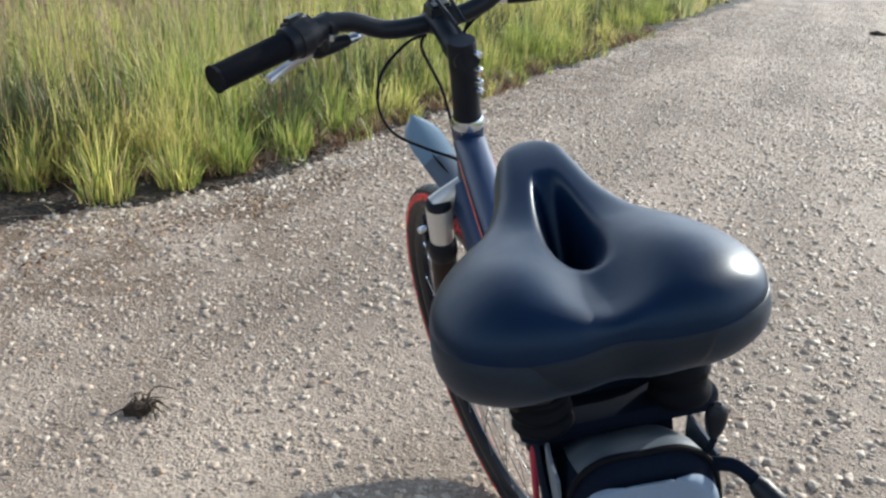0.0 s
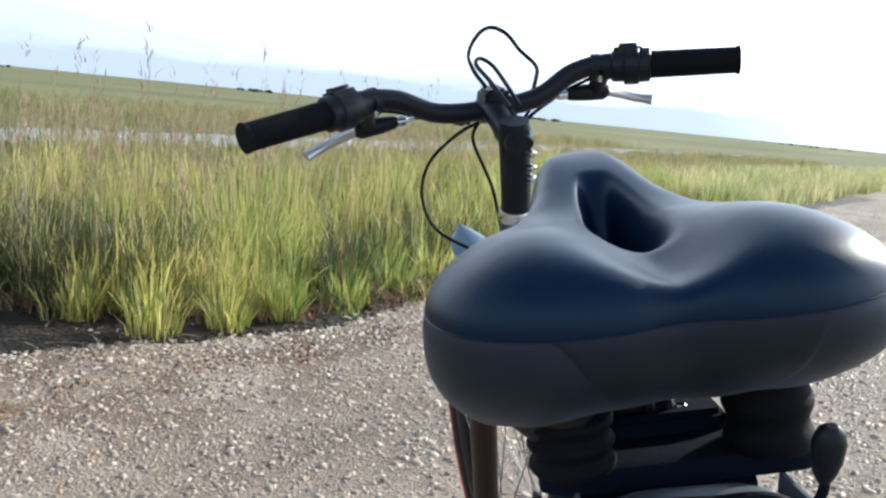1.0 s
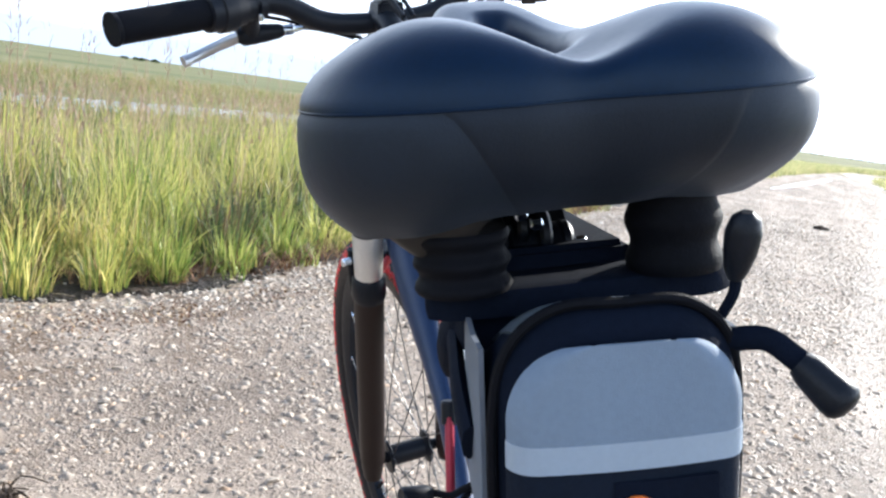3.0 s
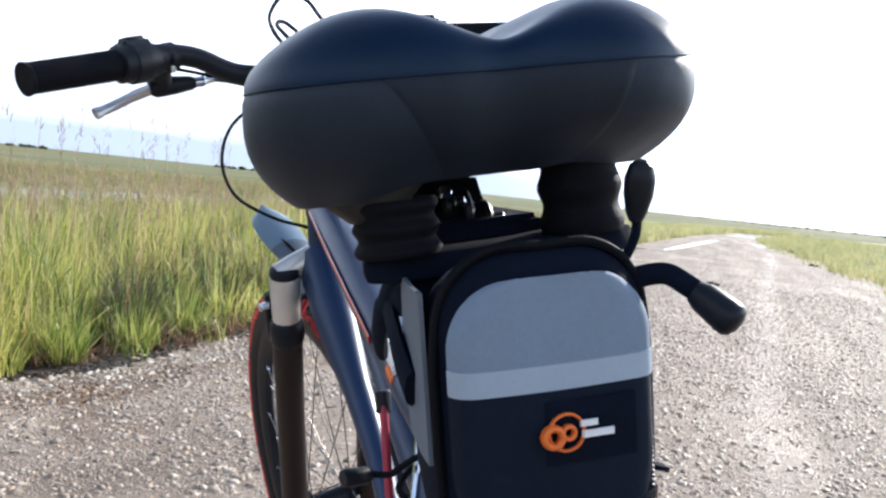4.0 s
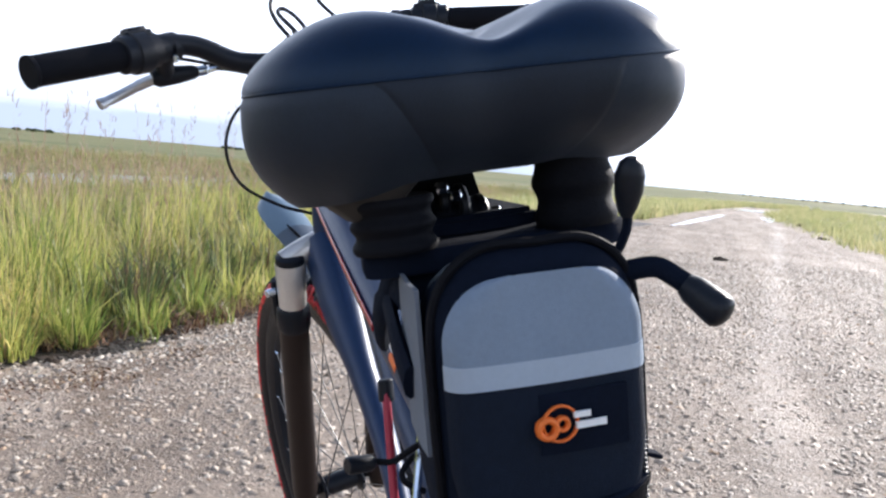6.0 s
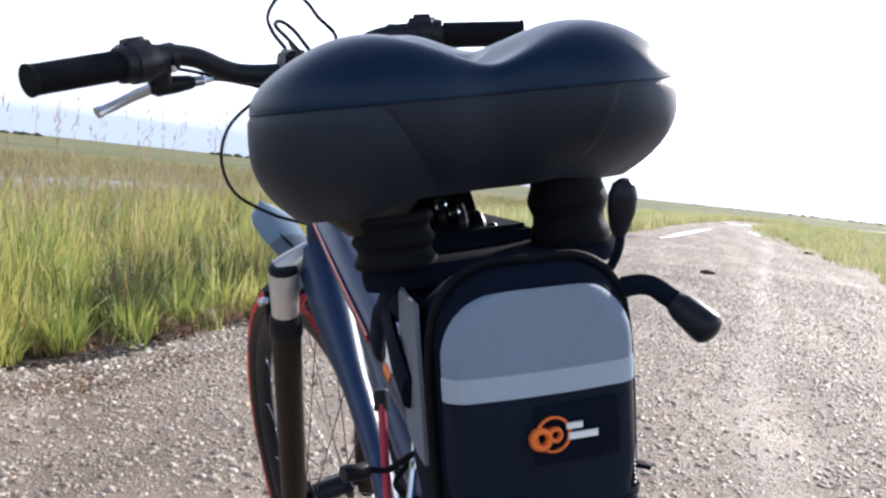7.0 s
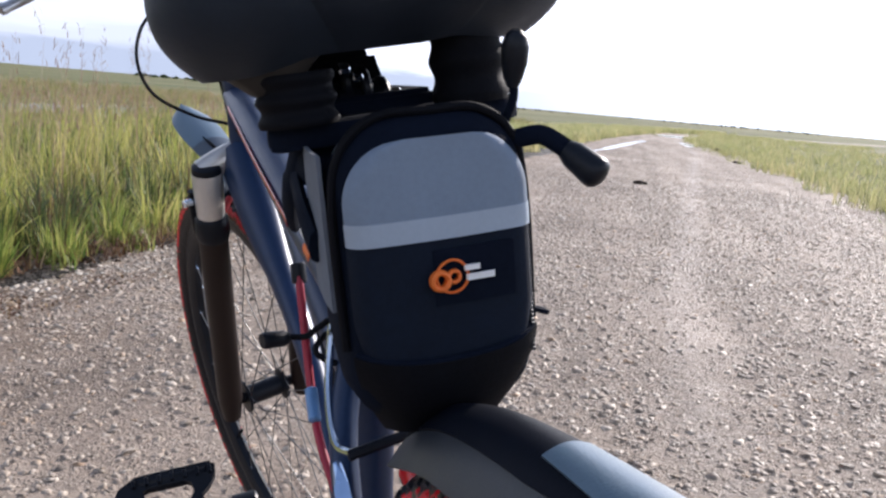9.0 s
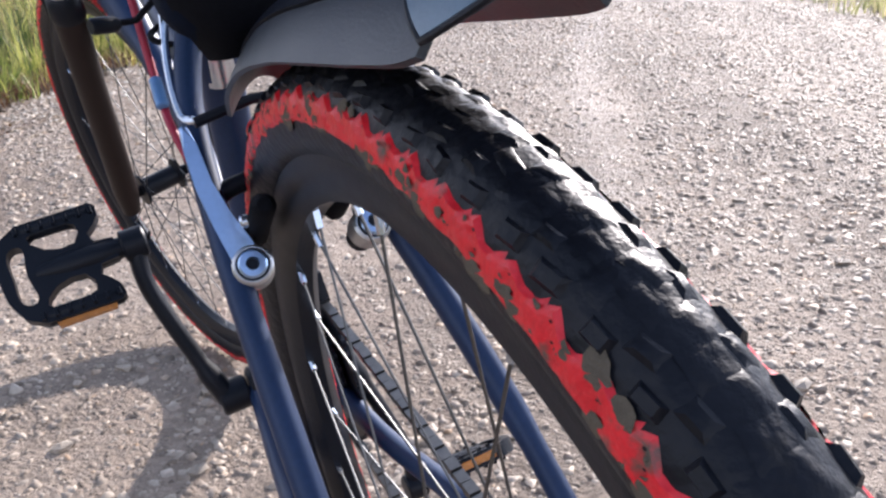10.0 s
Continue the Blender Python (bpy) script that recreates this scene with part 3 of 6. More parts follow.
def build_gravel():
    rng = np.random.default_rng(5)
    n = 150000
    y = -4.5 + 4.5 * rng.random(n)
    y[20000:] = 12.0 * rng.random(n - 20000) ** 1.75
    x = left_edge(y) + 0.05 + (right_edge(y) - 0.1 - left_edge(y)) * rng.random(n)
    size = (0.0048 + 0.0120 * rng.random(n) ** 2.2) * np.interp(y, (0.6, 2.0), (0.82, 1.12))
    keep = strewn(x, y, 0.05)
    pebbles("gravel", x[keep], y[keep], size[keep], STONES, "loose pale brown gravel stones strewn over the road")
    n = 80000
    y = 0.2 + 4.8 * rng.random(n) ** 1.3
    x = soil_edge(y) + 0.02 + (2.0 - soil_edge(y)) * rng.random(n)
    keep = strewn(x, y, 0.1)
    pebbles("fine_gravel", x[keep], y[keep], 0.0025 + 0.0036 * rng.random(keep.sum()), STONES, "small pale gravel packed between the larger stones")
    n = 26000
    y = 9.5 + 24 * rng.random(n) ** 1.5
    x = left_edge(y) + 0.1 + (right_edge(y) - left_edge(y) - 0.2) * rng.random(n)
    keep = strewn(x, y, 0.05)
    pebbles("distant_gravel", x[keep], y[keep], 0.007 + 0.013 * rng.random(keep.sum()) ** 2, STONES, "scattered larger stones on the far road")
    n = 3200
    y = 0.1 + 8.5 * rng.random(n) ** 1.5
    x = rng.normal(0.07, 0.16, n) + soil_edge(y)
    pebbles("edge_gravel", x, y, 0.006 + 0.013 * rng.random(n) ** 2, PALE_STONES, "coarser pale gravel thrown up along the grass edge")
    n = 900
    y = -0.3 + 3.0 * rng.random(n)
    x = soil_edge(y) - 0.9 * rng.random(n) ** 1.8
    pebbles("soil_stones", x, y, 0.005 + 0.009 * rng.random(n) ** 2, PALE_STONES, "single pale stones on the dark soil")


    n = 520
    y = -0.4 + 9.0 * rng.random(n) ** 1.6
    x = soil_edge(y) - 0.02 - 0.55 * rng.random(n) ** 1.5
    pebbles("soil_clods", x, y, 0.012 + 0.034 * rng.random(n) ** 2.5, M_clod, "crumbled dark clods of soil along the verge")


M_clod = mat("dark_soil", (0.045, 0.032, 0.023), 0.9, spec=0.2, var=0.3, scale=60, bump=0.6, bump_scale=90)
build_gravel()
GRASS = island_material("grass_blades", [(0.0, (0.07, 0.13, 0.036)), (0.20, (0.23, 0.30, 0.080)), (0.50, (0.50, 0.505, 0.145)), (0.78, (0.72, 0.65, 0.25)), (0.93, (0.48, 0.40, 0.22)), (1.0, (0.22, 0.12, 0.08))], rough=0.45, translucent=0.46, patch=1.0)
FIELD = island_material("field_blades", [(0.0, (0.11, 0.15, 0.06)), (0.40, (0.27, 0.28, 0.10)), (0.6, (0.36, 0.31, 0.155)), (0.82, (0.42, 0.31, 0.21)), (1.0, (0.30, 0.20, 0.15))], rough=0.55, translucent=0.45, patch=1.0)
STRAW = island_material("dry_stalks", [(0.0, (0.26, 0.17, 0.12)), (0.6, (0.40, 0.30, 0.21)), (1.0, (0.24, 0.13, 0.10))], rough=0.7, translucent=0.3)
TAN = island_material("tan_stalks", [(0.0, (0.42, 0.32, 0.18)), (0.6, (0.60, 0.50, 0.30)), (1.0, (0.40, 0.26, 0.17))], rough=0.6, translucent=0.35)
# lighter copy of the field blades, with sunlight put into the colour
PALE = island_material("sunlit_field_blades", [(0.0, (0.23, 0.255, 0.115)), (0.5, (0.45, 0.45, 0.22)), (1.0, (0.58, 0.51, 0.31))], rough=0.55, translucent=0.5, patch=0.6)
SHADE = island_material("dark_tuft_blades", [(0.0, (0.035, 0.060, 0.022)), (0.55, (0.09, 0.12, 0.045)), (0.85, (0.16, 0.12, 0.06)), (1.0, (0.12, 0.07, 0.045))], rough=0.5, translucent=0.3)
LITTER = island_material("dead_leaves", [(0.0, (0.085, 0.040, 0.025)), (0.5, (0.20, 0.100, 0.058)), (1.0, (0.42, 0.30, 0.15))], rough=0.8, translucent=0.2)


def blades(name, x, y, height, width, lean, material, label, seed, z0=-0.02, turn=None, kind="stuff"):
    """Bent tapering grass blades rooted at x, y."""
    rng = np.random.default_rng(seed)
    n = len(x)
    a = rng.uniform(0, 2 * np.pi, n) if turn is None else turn + rng.normal(0, 0.7, n)
    b = a + np.pi / 2 + rng.normal(0, 0.5, n)
    dx, dy = np.cos(a), np.sin(a)
    wx, wy = np.cos(b), np.sin(b)
    out = []
    for f, w in ((0.0, 1.0), (0.4, 0.85), (0.75, 0.55)):
        off = lean * height * f ** 1.9
        zz = z0 + height * (f - 0.18 * lean * f ** 3)
        for sgn in (-1, 1):
            out.append(np.stack([x + dx * off + sgn * wx * width * w / 2, y + dy * off + sgn * wy * width * w / 2, zz], -1))
    off = lean * height
    out.append(np.stack([x + dx * off, y + dy * off, z0 + height * (1 - 0.18 * lean)], -1))
    verts = np.stack(out, 1).reshape(-1, 3)
    tri = np.array([(0, 1, 3), (0, 3, 2), (2, 3, 5), (2, 5, 4), (4, 5, 6)])
    faces = (tri[None] + 7 * np.arange(n)[:, None, None]).reshape(-1, 3)
    return cloud_mesh(name, verts, faces, material, label, "grass", kind=kind)


def edge_left(y):
    """The ragged left edge of the road, where the grass begins."""
    return np.array([float(left_edge(v)) + 0.16 * noise.noise((float(v) * 0.9, 2.0, 0)) + 0.10 * noise.noise((float(v) * 3.1, 5.0, 0)) for v in y])


def tufts(rng, cx, cy, per, spread):
    k = rng.poisson(per, len(cx)) + 3
    i = np.repeat(np.arange(len(cx)), k)
    r = spread * np.sqrt(rng.random(len(i)))
    a = rng.uniform(0, 2 * np.pi, len(i))
    return i, cx[i] + r * np.cos(a), cy[i] + r * np.sin(a)


def build_grass():
    rng = np.random.default_rng(21)
    # verge beside the road: upright stems and broad bent leaves in tufts
    n = 2700
    cy = -0.5 + 13.5 * rng.random(n) ** 1.25
    cx = edge_left(cy) - 3.6 * rng.random(n) ** 1.2
    thin = np.array([noise.noise((float(a) * 2.2, float(b) * 2.2, 7.0)) for a, b in zip(cx, cy)])
    keep = (thin > 0.09) | (rng.random(n) < 0.10)
    cx, cy, thin = cx[keep], cy[keep], thin[keep]
    n = len(cx)
    h0 = (0.21 + 0.23 * np.clip((edge_left(cy) + 0.2 - cx) / 1.0, 0, 1)) * rng.uniform(0.6, 1.3, n) * (1 + 0.6 * thin)
    i, x, y = tufts(rng, cx, cy, 19, 0.085)
    blades("verge_grass", x, y, h0[i] * rng.uniform(0.45, 1.25, len(x)), rng.uniform(0.0032, 0.0068, len(x)), rng.uniform(0.03, 0.45, len(x)), GRASS, "tall yellow-green grass tufts along the road's edge", 31, turn=np.arctan2(y - cy[i], x - cx[i]))
    i, x, y = tufts(rng, cx, cy, 19, 0.095)
    blades("verge_leaves", x, y, h0[i] * rng.uniform(0.25, 0.92, len(x)), rng.uniform(0.0045, 0.0100, len(x)), rng.uniform(0.25, 0.95, len(x)), GRASS, "broad bent grass leaves among the tufts", 37, turn=np.arctan2(y - cy[i], x - cx[i]))
    # single clumps standing on the bare soil
    clump = [(-2.62, 1.97, 0.40, 0.10), (-3.02, 1.92, 0.33, 0.07), (-2.50, 2.26, 0.30, 0.09), (-2.44, 2.55, 0.34, 0.08), (-2.40, 2.95, 0.36, 0.09), (-3.45, 1.42, 0.30, 0.07), (-2.95, 2.25, 0.42, 0.08), (-2.46, 3.45, 0.33, 0.09), (-2.42, 4.1, 0.36, 0.10), (-2.46, 4.9, 0.34, 0.10)]
    for k, (px, py, ph, pr) in enumerate(clump):
        i, x, y = tufts(rng, np.full(10, px), np.full(10, py), 10, pr)
        far = np.hypot(x - px, y - py) / pr
        clump_ob = blades("grass_clump", x, y, ph * rng.uniform(0.4, 1.1, len(x)) * (1 - 0.35 * far), rng.uniform(0.004, 0.0095, len(x)), 0.08 + 0.75 * far * rng.random(len(x)), GRASS, "bright green grass clump standing on bare soil", 60 + k, turn=np.arctan2(y - py, x - px), kind="")
        tagged(clump_ob, "bright green grass clump standing on bare soil", "grass clump", group="grass clumps on the soil")
    n = 300
    y = 1.7 + 3.2 * rng.random(n)
    x = -3.15 - 1.5 * rng.random(n)
    blades("tan_stalks", x, y, rng.uniform(0.40, 0.80, n), rng.uniform(0.0028, 0.0048, n), rng.uniform(0.02, 0.18, n), TAN, "straw-coloured dry stalks among the grass", 44)
    # low reddish-brown sprigs on the gravel near the soil
    n = 620
    k = rng.integers(0, 6, n)
    x = np.array([-2.13, -2.25, -2.36, -2.05, -2.30, -2.02])[k] + rng.normal(0, 0.08, n)
    y = np.array([1.84, 1.05, 1.62, 2.20, 1.35, 2.75])[k] + rng.normal(0, 0.08, n)
    blades("low_sprigs", x, y, rng.uniform(0.006, 0.02, n), rng.uniform(0.004, 0.010, n), rng.uniform(1.0, 3.0, n), LITTER, "low reddish-brown withered sprigs on the gravel", 45, z0=0.012)
    n = 46
    y = 0.9 + 2.2 * rng.random(n)
    x = soil_edge(y) + rng.normal(0.05, 0.16, n)
    blades("fallen_straw", x, y, rng.uniform(0.008, 0.016, n), rng.uniform(0.0035, 0.006, n), rng.uniform(6, 24, n), TAN, "fallen straw lying on soil and gravel", 47, z0=0.016, turn=np.full(n, 1.0))
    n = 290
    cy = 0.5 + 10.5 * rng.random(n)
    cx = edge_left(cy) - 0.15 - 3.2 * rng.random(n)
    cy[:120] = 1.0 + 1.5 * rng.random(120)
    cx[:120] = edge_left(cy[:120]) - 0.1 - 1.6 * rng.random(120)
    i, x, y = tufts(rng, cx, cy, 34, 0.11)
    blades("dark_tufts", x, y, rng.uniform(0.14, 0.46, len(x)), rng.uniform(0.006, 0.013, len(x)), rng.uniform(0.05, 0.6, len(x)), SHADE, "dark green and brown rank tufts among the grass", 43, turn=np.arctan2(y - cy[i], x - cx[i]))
    n = 9000
    y = -0.5 + 10 * rng.random(n)
    x = edge_left(y) + 0.16 - 1.2 * rng.random(n) ** 1.8
    blades("dead_leaves", x, y, rng.uniform(0.04, 0.16, n), rng.uniform(0.004, 0.010, n), rng.uniform(0.5, 1.4, n), LITTER, "dead brown leaves at the foot of the grass", 38)
    # the same verge behind the bicycle
    n = 620
    cy = -9.5 + 9.2 * rng.random(n)
    cx = edge_left(cy) - 3.4 * rng.random(n) ** 1.2
    i, x, y = tufts(rng, cx, cy, 20, 0.08)
    blades("rear_verge_grass", x, y, rng.uniform(0.12, 0.50, len(x)), rng.uniform(0.005, 0.013, len(x)), rng.uniform(0.1, 0.7, len(x)), GRASS, "grass tufts along the near stretch of the road", 42, turn=np.arctan2(y - cy[i], x - cx[i]))
    # low shoots at the very edge
    n = 190
    cy = 0.2 + 9 * rng.random(n) ** 1.3
    cx = edge_left(cy) + rng.uniform(-0.15, 0.24, n)
    i, x, y = tufts(rng, cx, cy, 7, 0.05)
    blades("edge_shoots", x, y, rng.uniform(0.05, 0.20, len(x)), rng.uniform(0.004, 0.008, len(x)), rng.uniform(0.3, 1.0, len(x)), GRASS, "short grass shoots creeping into the gravel", 36)
    # deeper field
    n = 3600
    cy = -10 + 52 * rng.random(n) ** 1.3
    cx = -5.2 - 22 * rng.random(n) ** 1.6
    wet = (cx < -9.9) & (cx > -13.9)
    cx, cy = cx[~wet], cy[~wet]
    i, x, y = tufts(rng, cx, cy, 13, 0.3)
    blades("field_grass", x, y, rng.uniform(0.22, 0.55, len(x)), rng.uniform(0.008, 0.018, len(x)), rng.uniform(0.1, 0.6, len(x)), FIELD, "waist-high mixed green grass of the open field", 32)
    # low fringe before the standing water
    n = 520
    cy = -6 + 46 * rng.random(n)
    cx = -8.9 - 1.0 * rng.random(n)
    i, x, y = tufts(rng, cx, cy, 13, 0.25)
    blades("water_fringe", x, y, rng.uniform(0.22, 0.33, len(x)), rng.uniform(0.008, 0.016, len(x)), rng.uniform(0.1, 0.5, len(x)), FIELD, "low olive grass fringing the standing water", 48)
    # far side of the verge along the road
    n = 1500
    cy = 11 + 70 * rng.random(n) ** 1.4
    cx = edge_left(cy) - 0.1 - 3.5 * rng.random(n) ** 1.3
    i, x, y = tufts(rng, cx, cy, 14, 0.22)
    blades("distant_verge_grass", x, y, rng.uniform(0.2, 0.5, len(x)), rng.uniform(0.012, 0.03, len(x)), rng.uniform(0.1, 0.6, len(x)), PALE, "grass along the far stretch of the road", 33)
    # right verge
    n = 2400
    cy = -9 + 87 * rng.random(n) ** 1.7
    cx = right_edge(cy) - 0.05 + 0.22 * np.sin(cy * 0.9) * rng.random(n) + 9 * rng.random(n) ** 1.7
    cx[:420] = right_edge(cy[:420]) - 0.75 * rng.random(420) ** 2.2
    i, x, y = tufts(rng, cx, cy, 16, 0.24)
    blades("right_verge_grass", x, y, rng.uniform(0.12, 0.36, len(x)), rng.uniform(0.008, 0.020, len(x)), rng.uniform(0.15, 0.7, len(x)), PALE, "short green grass on the other roadside, coloured sunlit pale", 34)
    # dry stalks with seed heads
    n = 2300
    y = -0.5 + 17 * rng.random(n) ** 1.15
    x = -3.9 - 7.5 * rng.random(n) ** 1.1
    h = rng.uniform(0.36, 0.66, n)
    blades("dry_stalks", x, y, h, rng.uniform(0.003, 0.005, n), rng.uniform(0.02, 0.2, n), STRAW, "thin dry brown stalks standing above the grass", 35)
    i = np.repeat(np.arange(n), 4)
    m = len(i)
    blades("seed_heads", x[i] + rng.normal(0, 0.018, m), y[i] + rng.normal(0, 0.018, m), rng.uniform(0.03, 0.08, m), rng.uniform(0.006, 0.013, m), rng.uniform(0.1, 0.9, m), STRAW, "reddish-brown feathery seed heads over the grass", 39, z0=h[i] * rng.uniform(0.72, 1.0, m))
    # a few far taller stems
    n = 70
    y = 1.2 + 6.0 * rng.random(n)
    x = -3.2 - 1.9 * rng.random(n)
    h = rng.uniform(0.85, 1.28, n)
    blades("tall_stems", x, y, h, rng.uniform(0.0040, 0.0062, n), rng.uniform(0.0, 0.03, n), STRAW, "single tall dry stems rising above the grass", 40)
    i = np.repeat(np.arange(n), 9)
    m = len(i)
    up = rng.uniform(0.74, 1.0, m)
    blades("stem_spikelets", x[i] + rng.normal(0, 0.012, m), y[i] + rng.normal(0, 0.012, m), rng.uniform(0.03, 0.08, m), rng.uniform(0.004, 0.007, m), rng.uniform(0.2, 1.0, m), STRAW, "sparse spikelets on the tall dry stems", 41, z0=h[i] * up)


build_grass()
M_water = mat("puddle_water", (0.05, 0.05, 0.05), 0.06, var=0.1, scale=3)


def puddle(name, cx, cy, rx, ry, z, seed, label, slant=0.0):
    bm = bmesh.new()
    ring = []
    for i in range(48):
        a = 2 * math.pi * i / 48
        k = 1 + 0.45 * noise.noise((math.cos(a) * 1.7, math.sin(a) * 1.7, seed))
        k *= 1 + 0.35 * noise.noise((a * 5.0, seed, 2.0))
        ring.append((cx + rx * k * math.cos(a) + slant * ry * k * math.sin(a), cy + ry * k * math.sin(a)))
    top = [bm.verts.new((x, y, z)) for x, y in ring]
    bot = [bm.verts.new((x, y, z - 0.05)) for x, y in ring]
    bm.faces.new(top)
    for i in range(48):
        bm.faces.new((bot[i], bot[(i + 1) % 48], top[(i + 1) % 48], top[i]))
    tagged(part(name, bm, M_water, smooth=False), label, "puddle", kind="structure")


puddle("water_1", -0.37, 27.3, 0.17, 6.6, 0.0385, 1.3, "long shallow rain puddle in the wheel track", slant=0.082)
puddle("water_2", 1.45, 48.5, 1.05, 2.4, 0.0385, 4.1, "wide shallow rain puddle across the road")
puddle("water_3", 1.75, 33.0, 0.24, 2.2, 0.034, 8.6, "small rain puddle in the other wheel track")
puddle("water_4", -12.4, 22.0, 1.5, 34.0, 0.0, 3.7, "strip of standing water in the grass field")


# ---- bicycle: x to its right, y ahead, z up, leaning on its kickstand ----
BIKE = pose(0.138, 0.052, 0.035, 0, -10.0, 32.5)
HEAD = Vector((0, 0.815, 0.864))
STEER_AXIS = Vector((0, -math.sin(radians(20)), math.cos(radians(20))))
STEER = Matrix.Translation(HEAD) @ Matrix.Rotation(radians(13.0), 4, STEER_AXIS) @ Matrix.Translation(-HEAD)
WHEEL_STEER = Matrix.Translation(HEAD) @ Matrix.Rotation(radians(14.6), 4, STEER_AXIS) @ Matrix.Translation(-HEAD)
bicycle = tagged(new("bicycle"), "dark blue mountain bicycle with red-walled tyres on its kickstand", "bicycle")
bicycle.matrix_world = BIKE
R_TYRE, T_TYRE, FLAT = 0.3505, 0.0228, 0.90
REAR = Vector((0, -0.10, 0.352))
FRONT = Vector((0, 1.020, 0.352))


def steered(bm):
    bm.transform(STEER)
    return bm


def forked(bm):
    bm.transform(WHEEL_STEER)
    return bm


def ring_point(centre, r, a, x, m=None):
    return Vector((x, centre.y + r * math.sin(a), centre.z + r * math.cos(a)))


def build_wheel(name, centre, m, label):
    """Hub with tyre, coloured sidewall bands, rim, nipples and spokes."""
    ax = (1, 0, 0)
    hub = lathe([(-0.058, 0.004), (-0.058, 0.008), (-0.035, 0.009), (-0.034, 0.026), (-0.030, 0.026), (-0.026, 0.0165), (0.026, 0.0165), (0.030, 0.026), (0.034, 0.026), (0.035, 0.009), (0.058, 0.008), (0.058, 0.004)], centre, ax, 24)
    hub.transform(m)
    wheel = part(name, hub, M_black, bicycle, label)
    rc = R_TYRE - T_TYRE - 0.002
    prof = []
    for i in range(25):
        a = math.pi * (-0.86 + 1.72 * i / 24)
        prof.append((T_TYRE * FLAT * math.sin(a), rc + T_TYRE * math.cos(a)))
    bm = lathe(prof, centre, ax, 120)
    rng = random.Random(4)
    # tread knobs: two centre rows, two shoulder rows
    KN = 112
    for k in range(KN):
        for row, (phi, sx, sy, h) in enumerate(((-0.16, 0.0066, 0.0135, 0.0011), (0.16, 0.0066, 0.0135, 0.0011), (-0.48, 0.0066, 0.0115, 0.0013), (0.48, 0.0066, 0.0115, 0.0013), (-0.80, 0.0060, 0.0118, 0.0027), (0.80, 0.0060, 0.0118, 0.0027))):
            a = 2 * math.pi * (k + (0.5 if row in (1, 2, 5) else 0)) / KN + rng.uniform(-0.004, 0.004)
            rt = T_TYRE + (0.0006 if abs(phi) > 0.7 else 0.0001)
            p = ring_point(centre, rc + rt * math.cos(phi), a, FLAT * rt * math.sin(phi))
            out = Vector((math.sin(phi), math.cos(phi) * math.sin(a), math.cos(phi) * math.cos(a)))
            fwd = Vector((0, math.cos(a), -math.sin(a)))
            mm = Matrix((out.cross(fwd).normalized(), fwd, out)).transposed().to_4x4()
            mm.translation = p
            block(bm, mm @ Matrix.Rotation(rng.uniform(-0.16, 0.16) + (0.12 if row in (0, 3) else -0.12 if row in (1, 2) else 0), 4, "Z") @ Matrix.Rotation(rng.uniform(-0.05, 0.05), 4, "X"), sx * rng.uniform(0.8, 1.1), sy * rng.uniform(0.75, 1.05), h * rng.uniform(0.7, 1.2), 0.62 if abs(phi) > 0.7 else 0.5)
    bm.transform(m)
    part("tyre", bm, M_tyre, wheel, "muddy black knobbly tyre")
    for sgn in (-1, 1):
        rows = []
        for i in range(672):
            a = 2 * math.pi * i / 672
            saw = 0.092 * math.sin(2 * math.pi * i / 6.0) * (1.4 if i % 12 < 6 else 0.7) + 0.07 * noise.noise((i * 0.17, sgn * 3.0, 0))
            row = []
            for j in range(7):
                phi = (1.00 + saw) + (1.63 + 0.10 * noise.noise((i * 0.25, 9.0, 0)) - 1.00 - saw) * j / 6
                rr = T_TYRE + 0.0009 - (0.0014 if j in (0, 6) else 0) + (-0.0013 if (i + j) % 6 == 0 and j < 5 else 0.0003 + 0.0004 * ((i + j) % 6) / 5 if 0 < j < 6 else 0)
                row.append(ring_point(centre, rc + rr * math.cos(phi), a, sgn * FLAT * rr * math.sin(phi)))
            rows.append(row)
        rows.append(rows[0])
        bm = grid_surface(rows)
        bmesh.ops.remove_doubles(bm, verts=bm.verts, dist=1e-6)
        bm.transform(m)
        part("sidewall_band", bm, M_tyre_red, wheel, "bright red tyre sidewall band spattered with mud")
        mud = bmesh.new()
        for k in range(340):
            a, phi = 2 * math.pi * (k + rng.uniform(-0.45, 0.45)) / 340, rng.uniform(1.02, 1.60)
            size = 0.0008 + 0.0052 * rng.random() ** 1.9
            mid = ring_point(centre, rc + (T_TYRE + 0.0018) * math.cos(phi), a, sgn * FLAT * (T_TYRE + 0.0018) * math.sin(phi))
            top = mud.verts.new(mid)
            rim_v = []
            for q in range(11):
                w = size * (1 + 0.75 * noise.noise((q * 1.3, k * 2.7, sgn * 5.0)))
                da, dp = 1.3 * w * math.cos(2 * math.pi * q / 11) / R_TYRE, w * math.sin(2 * math.pi * q / 11) / T_TYRE
                rim_v.append(mud.verts.new(ring_point(centre, rc + (T_TYRE + 0.0010) * math.cos(phi + dp), a + da, sgn * FLAT * (T_TYRE + 0.0010) * math.sin(phi + dp))))
            for q in range(11):
                mud.faces.new((top, rim_v[q], rim_v[(q + 1) % 11]))
        mud.transform(m)
        tagged(part("mud_spatter", mud, M_mud_dry, wheel), "dried grey-brown mud spatter", kind="stuff")
    rr = rc - T_TYRE
    bm = lathe([(-0.0125, rr + 0.010), (-0.0135, rr + 0.002), (-0.0125, rr - 0.012), (-0.006, rr - 0.020), (0.006, rr - 0.020), (0.0125, rr - 0.012), (0.0135, rr + 0.002), (0.0125, rr + 0.010)], centre, ax, 96, closed=True)
    bm.transform(m)
